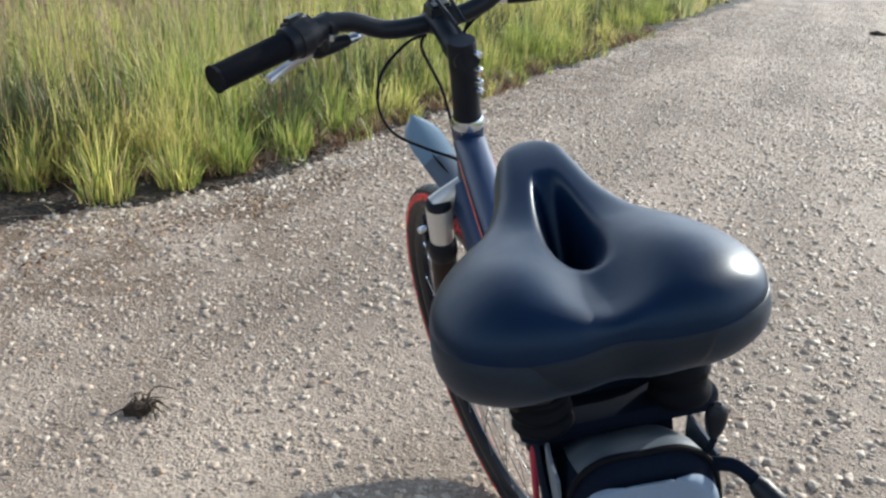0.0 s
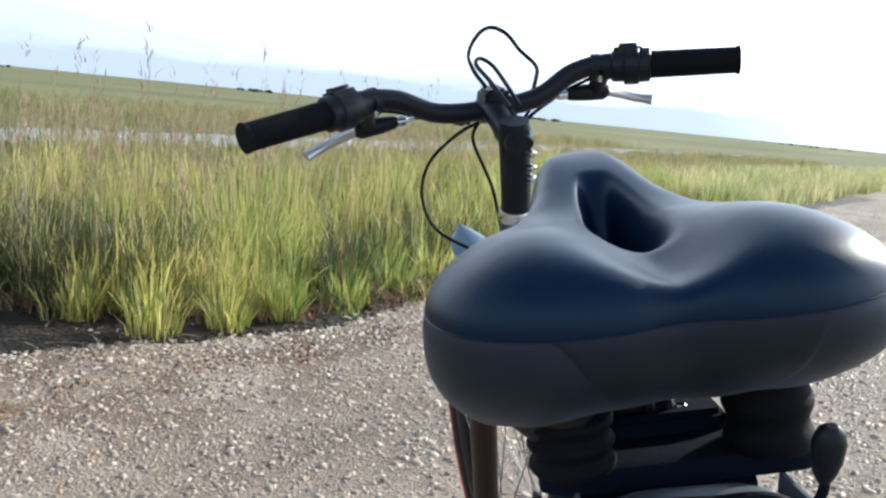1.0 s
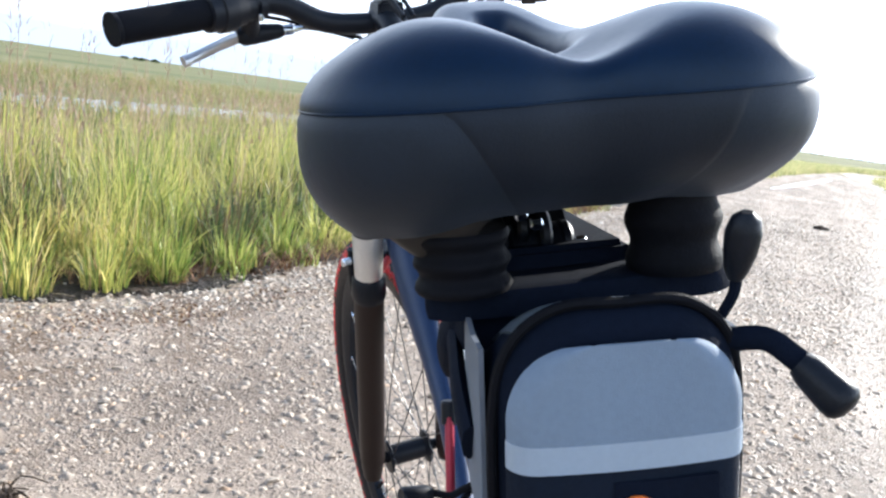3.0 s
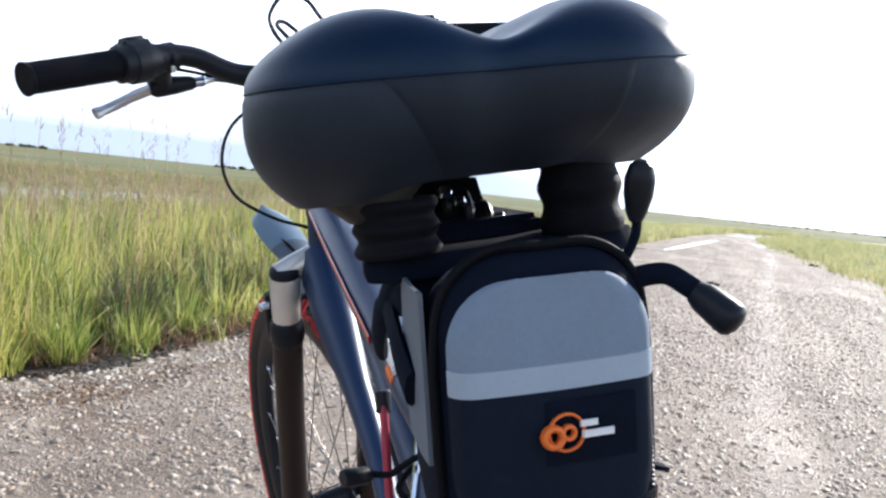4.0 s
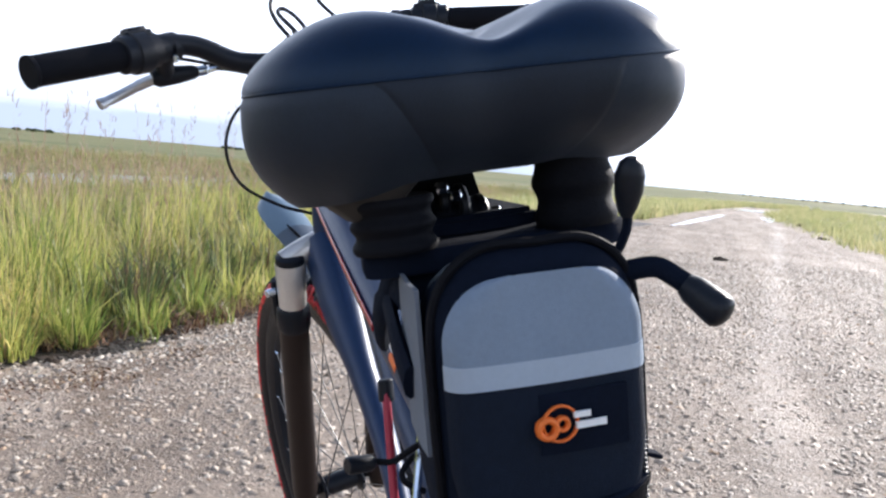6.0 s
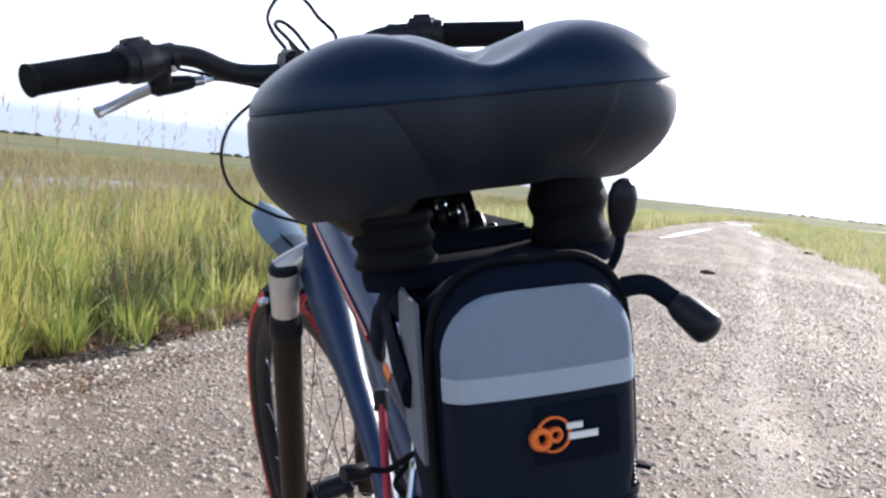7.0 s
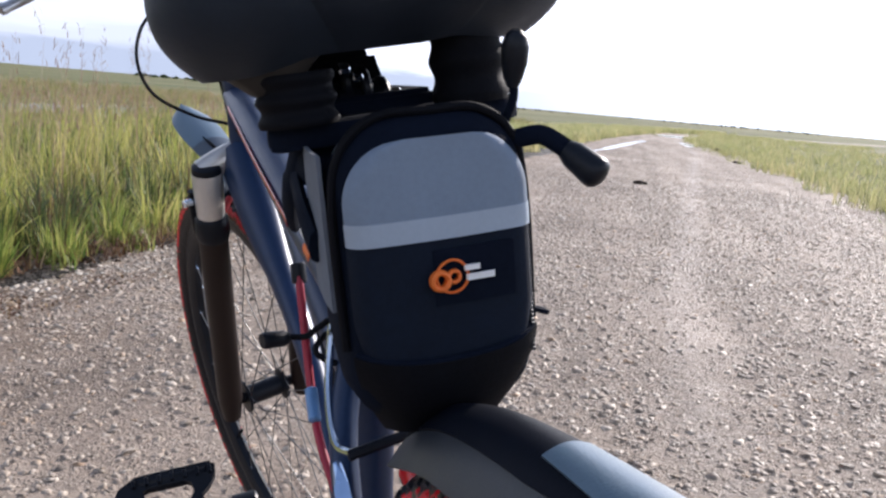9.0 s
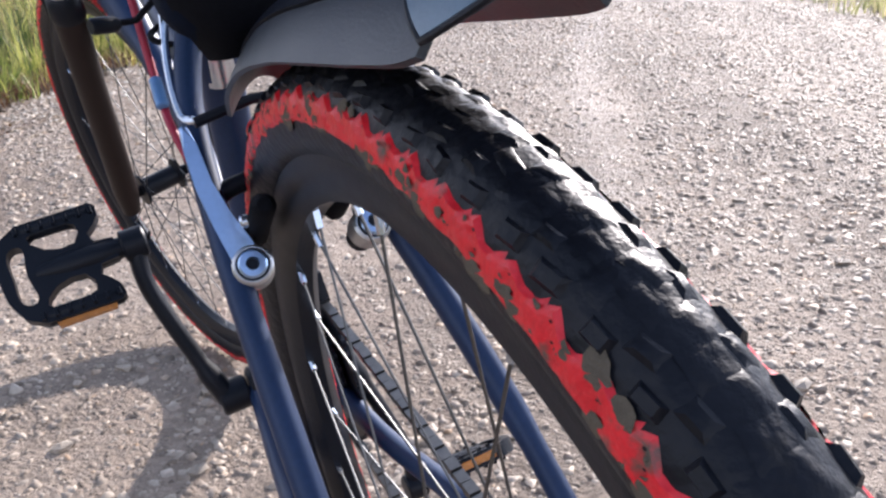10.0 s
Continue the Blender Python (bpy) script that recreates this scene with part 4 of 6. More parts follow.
    part("rim", bm, M_black, wheel, "black alloy rim")
    spoke_bm = rod((0, 0, 0), (0, 0, 1), 0.00085, 6)
    spoke_me = None
    nip_me = None
    for k in range(32):
        side = 1 if k % 2 else -1
        a_rim = 2 * math.pi * (k + 0.5) / 32
        a_hub = a_rim + (0.62 if (k // 2) % 2 else -0.62)
        p0 = ring_point(centre, 0.0235, a_hub, side * 0.031)
        p1 = ring_point(centre, rr - 0.018, a_rim, side * 0.003)
        d = p1 - p0
        mm = Matrix.Translation(p0) @ d.to_track_quat("Z", "Y").to_matrix().to_4x4() @ Matrix.Diagonal((1, 1, d.length, 1))
        if spoke_me is None:
            ob = part("spoke", spoke_bm, M_steel, wheel)
            spoke_me = ob.data
        else:
            ob = new("spoke", spoke_me)
            ob.parent = wheel
        ob.matrix_basis = m @ mm
        mm = Matrix.Translation(p1 - d.normalized() * 0.012) @ d.to_track_quat("Z", "Y").to_matrix().to_4x4()
        if nip_me is None:
            ob = part("nipple", rod((0, 0, 0), (0, 0, 0.014), 0.0021, 6), M_polish, wheel)
            nip_me = ob.data
        else:
            ob = new("nipple", nip_me)
            ob.parent = wheel
        ob.matrix_basis = m @ mm
    bm = rod(ring_point(centre, rr - 0.018, 2.2, 0), ring_point(centre, rr - 0.062, 2.2, 0), 0.0032, 10, chamfer=0.001)
    bm.transform(m)
    part("valve", bm, M_matt, wheel, "black valve cap")
    return wheel


rear_wheel = build_wheel("rear_wheel", REAR, Matrix.Identity(4), "rear spoked wheel with a red-walled tyre")
front_wheel = build_wheel("front_wheel", FRONT, WHEEL_STEER, "front spoked wheel turned to one side")

# frame tubes
BB = Vector((0, 0.335, 0.333))
SEAT_TOP = Vector((0, 0.188, 0.735))
HEAD_TOP = HEAD - STEER_AXIS * 0.004
HEAD_BOT = HEAD - STEER_AXIS * 0.135
part("head_tube", tube([HEAD_BOT, HEAD_BOT + STEER_AXIS * 0.02, HEAD - STEER_AXIS * 0.03, HEAD_TOP], [0.024, 0.021, 0.021, 0.024], 24), M_blue, bicycle, "dark blue head tube")
part("seat_tube", tube([BB, SEAT_TOP], [0.0155, 0.0155], 20), M_blue, bicycle)
top_a, top_b = SEAT_TOP - Vector((0, -0.004, 0.035)), HEAD - STEER_AXIS * 0.035
part("top_tube", tube(spline([top_a, top_a.lerp(top_b, 0.35) + Vector((0, 0, -0.008)), top_a.lerp(top_b, 0.7) + Vector((0, 0, -0.004)), top_b], 6), [0.0165, 0.0165, 0.0168, 0.0170, 0.0172, 0.0174, 0.0176, 0.0178, 0.0180, 0.0181, 0.0182, 0.0183, 0.0184, 0.0185, 0.0186, 0.0187, 0.0188, 0.0190, 0.0190], 24, flat=1.25), M_blue, bicycle, "glossy dark blue top tube")
down_b = HEAD - STEER_AXIS * 0.112
down_pts = spline([BB, BB.lerp(down_b, 0.45) + Vector((0.017, 0.012, -0.010)), BB.lerp(down_b, 0.75) + Vector((0.006, 0.012, -0.016)), down_b + Vector((-0.006, 0.004, -0.012))], 8)
part("down_tube", tube(down_pts, [0.0140 + 0.0150 * max(0.0, (k / 24 - 0.25) / 0.75) ** 0.85 + 0.0095 * min(1.0, max(0.0, (k / 24 - 0.60) / 0.18)) for k in range(25)], 24, flat=0.80), M_blue, bicycle, "dark blue down tube swelling towards the head")
part("gusset", tube(spline([(0, 0.226, 0.640), (-0.003, 0.30, 0.664), (-0.003, 0.39, 0.698), (0, 0.49, 0.736)], 5), 0.0165, 16), M_blue, bicycle, "dark blue brace under the top tube")
for s in (-1, 1):
    o = 0.012 if s > 0 else -0.004
    part("seat_stay", tube(spline([(s * (0.066 + o), REAR.y, REAR.z + 0.008), (s * (0.060 + o), REAR.y + 0.09, REAR.z + 0.105), (s * (0.050 + 0.4 * o), 0.082, 0.560), (s * 0.036, 0.155, 0.640), (s * 0.014, 0.188, 0.695)], 6), [0.0075] * 6 + [0.0088] * 19, 16), M_blue, bicycle, "dark blue seat stay")
    part("chain_stay", tube(spline([(s * 0.066, REAR.y, REAR.z - 0.004), (s * 0.058, 0.06, 0.338), (s * 0.045, 0.2, 0.318), (s * 0.030, BB.y - 0.005, BB.z)], 6), 0.0095, 14), M_blue, bicycle, "dark blue chain stay")
    part("dropout", plate([(-0.02, -0.018), (0.03, -0.012), (0.034, 0.03), (0.0, 0.04), (-0.02, 0.014)], 0.005, Matrix.Translation((s * 0.064, REAR.y, REAR.z)) @ Matrix.Rotation(radians(90), 4, "Z") @ Matrix.Rotation(radians(90), 4, "X"), 0.001), M_blue, bicycle)
    # coloured stripes on the tubes
    a, b = top_a.lerp(top_b, 0.30) + Vector((s * 0.0222, 0, -0.001)), top_a.lerp(top_b, 0.92) + Vector((s * 0.0232, 0, -0.001))
    part("stripe", tube(spline([a, a.lerp(b, 0.5) + Vector((s * 0.001, 0, 0.0)), b], 5), 0.0034, 8, flat=0.35), M_red, bicycle, "red decal stripe")
for s in (-1, 1):
    a, b = top_a.lerp(top_b, 0.245), top_a.lerp(top_b, 0.175)
    part("decal", tube([a + Vector((s * 0.0155, 0, 0.0095)), b + Vector((s * 0.0160, 0, 0.0088))], 0.0085, 8, flat=0.4), M_white, bicycle, "white decal on the top tube")
    part("decal", tube([a.lerp(b, 0.55) + Vector((s * 0.0195, 0, 0.0005)), b + Vector((s * 0.0195, 0, -0.0005))], 0.0046, 8, flat=0.4), M_orange, bicycle, "orange decal on the top tube")
part("bottom_bracket", rod((-0.036, BB.y, BB.z), (0.036, BB.y, BB.z), 0.021, 24, chamfer=0.003), M_black, bicycle)
part("seat_collar", rod(SEAT_TOP - Vector((0, -0.003, 0.012)), SEAT_TOP + Vector((0, -0.004, 0.010)), 0.0185, 24, chamfer=0.002), M_silver, bicycle, "silver seat collar")
part("seat_post", rod(SEAT_TOP - Vector((0, -0.03, 0.09)), (0, 0.150, 0.842), 0.0136, 20), M_polish, bicycle, "polished seat post")
part("red_cable", tube(spline([(-0.040, 0.230, 0.730), (-0.045, 0.202, 0.655), (-0.047, 0.172, 0.630), (-0.043, 0.146, 0.600), (-0.040, 0.118, 0.560), (-0.043, 0.080, 0.50), (-0.048, 0.020, 0.43)], 7), 0.0028, 10), M_cable_red, bicycle, "red cable housing along the seat stay")
part("cable_collar", rod((-0.0398, 0.231, 0.724), (-0.0392, 0.234, 0.738), 0.0052, 12, chamfer=0.001), M_black, bicycle, "black cable collar")

# fork, steered
CROWN_P = HEAD_BOT - STEER_AXIS * 0.012
for s in (-1, 1):
    top = CROWN_P + Vector((s * 0.060, -0.008, 0.0)) + STEER_AXIS * 0.020
    low = Vector((s * 0.062, FRONT.y - 0.010, FRONT.z - 0.01))
    d = (low - top).normalized()
    part("fork_crown_leg", forked(tube([top, top + d * 0.004, top + d * 0.074], [0.0185, 0.0205, 0.0185], 24)), M_crown, bicycle, "satin silver fork crown leg")
    part("fork_cap", forked(tube([top - d * 0.008, top - d * 0.006, top + d * 0.002], [0.016, 0.0192, 0.0200], 20)), M_black, bicycle, "black preload cap")
    part("fork_boot", forked(tube([top + d * 0.068, top + d * 0.073, top + d * 0.098, top + d * 0.106], [0.0185, 0.0225, 0.0235, 0.021], 24)), M_black, bicycle, "black fork seal")
    part("fork_lower", forked(tube([top + d * 0.098, top + d * 0.14, low - d * 0.03, low + d * 0.012], [0.0205, 0.0205, 0.019, 0.014], 24)), M_fork, bicycle, "black lower fork leg with a brown reflection in its colour")
    part("fork_brake", forked(tube(spline([top + d * 0.115 + Vector((s * 0.002, 0.024, 0)), top + d * 0.07 + Vector((s * 0.012, 0.030, 0)), top + d * 0.030 + Vector((s * 0.014, 0.030, 0))], 5), 0.006, 10)), M_black, bicycle, "front brake arm")
    q = top + d * 0.045 + Vector((s * 0.020, 0.016, 0))
    part("brake_bolt", forked(rod(q, q + Vector((s * 0.012, -0.004, 0)), 0.0055, 12, chamfer=0.001)), M_polish, bicycle, "polished front brake bolt")
    part("brake_pad_arm", forked(tube([q + Vector((0, 0, 0.004)), q + d * 0.050 + Vector((-s * 0.004, 0, 0))], [0.0045, 0.0060], 10)), M_black, bicycle, "black brake arm beside the fork leg")
part("front_brake_cable", forked(tube(spline([CROWN_P + Vector((-0.048, 0.026, -0.040)), CROWN_P + Vector((-0.026, 0.030, -0.026)), CROWN_P + Vector((0.010, 0.032, -0.020)), CROWN_P + Vector((0.046, 0.028, -0.040))], 6), 0.0040, 8)), M_black, bicycle, "black front brake linkage")
part("cable_ferrule", forked(rod(CROWN_P + Vector((-0.040, 0.022, -0.046)), CROWN_P + Vector((-0.024, 0.026, -0.030)), 0.0052, 10, chamfer=0.001)), M_red, bicycle, "red cable ferrule")
bm = tube(spline([CROWN_P + Vector((-0.066, -0.010, 0.016)), CROWN_P + Vector((-0.036, -0.012, 0.027)), CROWN_P + Vector((0, -0.010, 0.034)), CROWN_P + Vector((0.036, -0.012, 0.027)), CROWN_P + Vector((0.066, -0.010, 0.016))], 6), 0.0175, 16, flat=0.8)
part("fork_crown", forked(bm), M_crown, bicycle, "satin silver fork crown")
bm = tube(spline([(-0.060, 0.925, 0.60), (-0.05, 0.938, 0.690), (0, 0.945, 0.735), (0.05, 0.938, 0.690), (0.060, 0.925, 0.60)], 6), 0.009, 12)
part("fork_arch", forked(bm), M_matt, bicycle, "black fork brace")

# front mudguard, steered
front_rows = []
for i in range(21):
    f = i / 20
    y, z = 0.885 + 0.225 * f, 0.712 + 0.120 * f - 0.010 * f * f
    w = 0.021 + 0.011 * min(1, f * 1.6)
    if f > 0.7:
        w *= math.sqrt(max(0.02, 1 - ((f - 0.7) / 0.3) ** 2.4))
    front_rows.append([WHEEL_STEER @ Vector((w * q, y, z - 0.010 * abs(q) ** 2)) for q in [-1 + j / 6 for j in range(13)]])
part("front_mudguard", thicken(grid_surface(front_rows), 0.0028), M_guard, bicycle, "blue-grey plastic front mudguard")

inner_rows = [[p + Vector((0, 0, 0.0016)) + (p - r[6]) * 0.03 for p in r] for r in front_rows[:11]]
part("front_mudguard_base", thicken(grid_surface(inner_rows), 0.0028), M_guard_shade, bicycle, "darker grey clip-on base of the front mudguard")
slot_a, slot_b = WHEEL_STEER @ Vector((-0.004, 0.955, 0.7525)), WHEEL_STEER @ Vector((-0.010, 1.000, 0.7740))
part("mudguard_slot", tube([slot_a, slot_a.lerp(slot_b, 0.5), slot_b], [0.0012, 0.0030, 0.0012], 8, flat=0.6), M_matt, bicycle, "dark slot in the front mudguard")

# stem, bar, grips
COL = [HEAD + STEER_AXIS * k for k in (0.0, 0.012, 0.016, 0.075, 0.115, 0.128)]
part("headset", steered(tube([HEAD - STEER_AXIS * 0.008, HEAD + STEER_AXIS * 0.002, HEAD + STEER_AXIS * 0.010], [0.0235, 0.0245, 0.021], 24)), M_polish, bicycle, "polished headset ring")
part("stem_riser", steered(tube(COL, [0.021, 0.021, 0.0195, 0.0195, 0.0205, 0.018], 24)), M_black, bicycle, "black stem riser")
CLAMP = Vector((0, 0.872, 1.000))
part("stem", steered(tube(spline([HEAD + STEER_AXIS * 0.100 + Vector((0, -0.02, 0)), HEAD + STEER_AXIS * 0.112 + Vector((0, 0.03, 0.003)), CLAMP + Vector((0, -0.02, -0.001)), CLAMP + Vector((0, 0.018, 0))], 5), [0.0165] * 6 + [0.0145] * 6 + [0.0185] * 4, 16, flat=1.1)), M_black, bicycle, "black handlebar stem")
for k in (0.052, 0.066, 0.085, 0.108):
    p = HEAD + STEER_AXIS * k + Vector((0.010, -0.019, 0))
    part("stem_bolt", steered(rod(p, p + Vector((0.004, -0.010, -0.003)), 0.0045, 12, chamfer=0.001)), M_polish, bicycle, "polished stem bolt")
bar = [(-0.318, 0.790, 1.014), (-0.205, 0.842, 1.029), (-0.165, 0.858, 1.036), (-0.120, 0.870, 1.030), (-0.070, 0.874, 1.006), (0, 0.874, 1.000)]
bar = bar + [(-x, y, z) for x, y, z in bar[-2::-1]]
part("handlebar", steered(tube(spline(bar, 7), 0.0132, 16)), M_black, bicycle, "black riser handlebar")
for s in (-1, 1):
    a, b = Vector((s * 0.320, 0.789, 1.0138)), Vector((s * 0.208, 0.841, 1.0268))
    pts, rad = [], []
    for k in range(41):
        f = k / 40
        pts.append(a.lerp(b, f))
        rad.append((0.0185 if f < 0.04 else 0.0168 + (0.0007 if k % 2 else 0)) + 0.001 * f)
    part("grip", steered(tube(pts, rad, 20)), M_matt, bicycle, "ribbed black rubber grip")
    d = (b - a).normalized()
    sh = b - d * 0.012
    steps = [(0.0, 0.0185), (0.002, 0.0222), (0.015, 0.0228), (0.0165, 0.0252), (0.034, 0.0252), (0.036, 0.0212), (0.050, 0.0204), (0.052, 0.0172), (0.062, 0.0172)]
    shift = part("gear_shifter", steered(tube([sh + d * q for q, r in steps], [r for q, r in steps], 24)), M_black, bicycle, "black twist gear shifter")
    clamp_ring = sh + d * 0.066
    part("lever_clamp", steered(tube([clamp_ring, clamp_ring + d * 0.002, clamp_ring + d * 0.012, clamp_ring + d * 0.014], [0.0150, 0.0180, 0.0180, 0.0150], 20)), M_black, bicycle, "black lever clamp")
    part("clamp_screw", steered(rod(clamp_ring + d * 0.007 + Vector((0, -0.010, -0.020)), clamp_ring + d * 0.007 + Vector((0, -0.012, -0.011)), 0.004, 10, chamfer=0.001)), M_polish, bicycle, "polished clamp screw")
    pod = sh + d * 0.026 + Vector((0, 0.004, 0.021))
    bm = bmesh.new()
    block(bm, Matrix.Translation(pod) @ d.to_track_quat("X", "Z").to_matrix().to_4x4(), 0.042, 0.034, 0.018, 0.78)
    bmesh.ops.bevel(bm, geom=bm.edges[:], offset=0.005, segments=2, affect="EDGES")
    part("indicator_pod", steered(bm), M_black, shift, "black gear indicator pod")
    lv = sh + d * 0.062
    pa, pb = lv + Vector((s * 0.016, 0.030, -0.032)), lv + Vector((-s * 0.044, 0.038, -0.029))
    bm = tube([pa, pa.lerp(pb, 0.12), pa.lerp(pb, 0.55), pa.lerp(pb, 0.9), pb], [0.008, 0.0125, 0.0115, 0.0090, 0.006], 12, flat=0.85)
    sweep(bm, [lv + Vector((0, 0, 0.0)), lv + Vector((0, 0.018, -0.014)), pa.lerp(pb, 0.3)], [0.0150, 0.0125, 0.0105], 12)
    perch = part("lever_perch", steered(bm), M_black, bicycle, "black brake lever perch")
    tip = Vector((s * 0.246, 0.898, 0.977))
    root = pa.lerp(pb, 0.1)
    bm = tube(spline([root, root.lerp(tip, 0.3) + Vector((0, 0.008, 0.001)), root.lerp(tip, 0.7) + Vector((0, 0.010, 0.000)), tip], 6), [0.0070] * 7 + [0.0064] * 9 + [0.0074] * 3, 12, flat=0.72)
    part("brake_lever", steered(bm), M_lever, bicycle, "silver alloy brake lever")
    ad = (pb - pa).normalized()
    part("barrel_adjuster", steered(tube([pb - ad * 0.002, pb + ad * 0.010, pb + ad * 0.012, pb + ad * 0.024], [0.0068, 0.0068, 0.0050, 0.0036], 12)), M_polish, perch, "silver barrel adjuster")
    ca = pb + ad * 0.022
    part("cable", steered(tube(spline([ca, ca.lerp(Vector((s * 0.03, 0.915, 0.985)), 0.35) + Vector((0, 0.012, 0.004)), ca.lerp(Vector((s * 0.03, 0.915, 0.985)), 0.75) + Vector((0, 0.010, 0.004)), Vector((s * 0.02, 0.905, 0.985))], 6), 0.0024, 8)), M_matt, bicycle, "thin black cable housing")

# cables
CABLES = [
    [(-0.19, 0.865, 1.028), (-0.13, 0.895, 1.018), (-0.07, 0.905, 1.000), (-0.03, 0.905, 0.985)],
    [(-0.015, 0.885, 0.985), (-0.036, 0.925, 0.972), (-0.078, 0.935, 0.940), (-0.096, 0.935, 0.895), (-0.085, 0.93, 0.848), (-0.042, 0.915, 0.812), (-0.010, 0.87, 0.795), (-0.012, 0.82, 0.785)],
    [(-0.012, 0.890, 0.985), (-0.014, 0.925, 0.960), (0.004, 0.93, 0.895), (0.006, 0.92, 0.840), (-0.008, 0.87, 0.800), (-0.020, 0.80, 0.785)],
    [(0.100, 0.905, 1.012), (0.07, 0.915, 0.990), (0.05, 0.92, 0.955), (0.032, 0.90, 0.89), (0.024, 0.85, 0.83)],
    [(0.19, 0.865, 1.028), (0.13, 0.895, 1.012), (0.06, 0.915, 0.975), (0.02, 0.90, 0.93)],
]
for pts in CABLES:
    part("cable", steered(tube(spline(pts, 8), 0.0024, 8)), M_matt, bicycle, "thin black cable housing")

# wire holder above the stem
holder_bm = bmesh.new()
block(holder_bm, Matrix.Translation((0.006, 0.866, 1.014)) @ Matrix.Rotation(radians(12), 4, "X"), 0.040, 0.052, 0.028, 0.75)
bmesh.ops.bevel(holder_bm, geom=holder_bm.edges[:], offset=0.004, segments=2, affect="EDGES")
holder = part("wire_holder", steered(holder_bm), M_black, bicycle, "black clamp with bent wire loops")
WIRES = [
    [(0.006, 0.80, 1.000), (-0.004, 0.835, 1.035), (-0.012, 0.862, 1.060), (-0.002, 0.872, 1.067), (0.012, 0.870, 1.056), (0.018, 0.850, 1.035), (0.022, 0.81, 1.000)],
    [(-0.004, 0.860, 1.030), (-0.012, 0.880, 1.055), (-0.012, 0.888, 1.078), (0.006, 0.892, 1.100), (0.026, 0.895, 1.106), (0.046, 0.895, 1.094), (0.060, 0.895, 1.072), (0.080, 0.895, 1.048), (0.076, 0.890, 1.030), (0.058, 0.885, 0.995)],
    [(0.010, 0.79, 0.985), (0.004, 0.82, 1.012), (0.000, 0.85, 1.034)],
]
for pts in WIRES:
    part("wire_loop", steered(tube(spline(pts, 7), 0.0029, 8)), M_black, holder, "bent black wire loop")

# rear brake
for s in (-1, 1):
    piv = Vector((s * 0.037, 0.080, 0.561))
    top = Vector((s * 0.040, 0.133, 0.640))
    out = Vector((s * 0.10, -0.80, 0.58)).normalized()
    dv = (top - piv).normalized()
    side = out.cross(dv).normalized() * (-s)
    prof = [(-0.0115, -0.004), (-0.0075, -0.0105), (0.0, -0.0125), (0.0080, -0.0105), (0.0118, -0.003), (0.0128, 0.010), (0.0150, 0.030), (0.0160, 0.055), (0.0135, 0.078), (0.0105, 0.094), (0.0035, 0.094), (0.0025, 0.080), (0.0030, 0.055), (-0.001, 0.032), (-0.0065, 0.014)]
    mm = Matrix.Identity(4)
    for r in range(3):
        mm[r][0], mm[r][1], mm[r][2] = side[r], dv[r], out[r]
    mm.translation = piv + out * 0.004
    arm = part("brake_arm", plate([(0.8 * a, b) for a, b in prof], 0.011, mm, 0.0028), M_arm, bicycle, "alloy brake arm with the sky's blue reflection in its colour")
    part("pivot_ring", rod(piv - out * 0.006, piv + out * 0.012, 0.0122, 24, chamfer=0.0015), M_silver, arm, "silver pivot washer")
    # no hollow here: a black disc paints the shade round the bolt
    part("recess_shade", rod(piv + out * 0.0115, piv + out * 0.0124, 0.0099, 24), M_black, arm, "black disc painted as the shaded recess round the bolt")
    part("pivot_bolt", lathe([(0.006, 0.0088), (0.0136, 0.0086), (0.0148, 0.0074), (0.0150, 0.0040), (0.0118, 0.0034), (0.0116, 0.0)], piv, out, 20), M_arm, arm, "hexagon socket bolt")
    part("brake_boss", rod(piv - out * 0.020, piv - out * 0.005, 0.009, 16), M_black, bicycle, "black brake boss")
    sh = Vector((s * 0.026, 0.080, 0.590))
    part("brake_shoe", tube([sh + Vector((0, -0.030, 0.018)), sh + Vector((0, -0.026, 0.016)), sh + Vector((0, 0.026, -0.020)), sh + Vector((0, 0.032, -0.026))], [0.004, 0.0075, 0.0075, 0.004], 10), M_matt, arm, "black brake shoe")
    part("shoe_bolt", rod(sh, sh + Vector((s * 0.011, 0.001, 0.001)), 0.0040, 10, chamfer=0.001), M_polish, arm, "shoe bolt")
part("brake_noodle", tube(spline([(-0.036, 0.134, 0.642), (-0.042, 0.150, 0.644), (-0.038, 0.176, 0.668), (-0.028, 0.195, 0.702), (-0.022, 0.205, 0.73)], 6), 0.0027, 8), M_polish, bicycle, "polished brake cable noodle")
part("cable_sleeve", rod((-0.0449, 0.2035, 0.6595), (-0.0472, 0.1860, 0.6440), 0.0042, 12, chamfer=0.001), mat("blue_sleeve", (0.12, 0.26, 0.50), 0.4), bicycle, "blue cable sleeve")
part("brake_link", tube([(-0.038, 0.133, 0.641), (0.0, 0.136, 0.645), (0.038, 0.133, 0.641)], 0.0035, 8), M_black, bicycle, "brake cable link")
part("brake_bridge", tube(spline([(-0.046, 0.112, 0.590), (-0.03, 0.120, 0.600), (0.03, 0.120, 0.600), (0.046, 0.112, 0.590)], 4), 0.006, 10), M_black, bicycle)

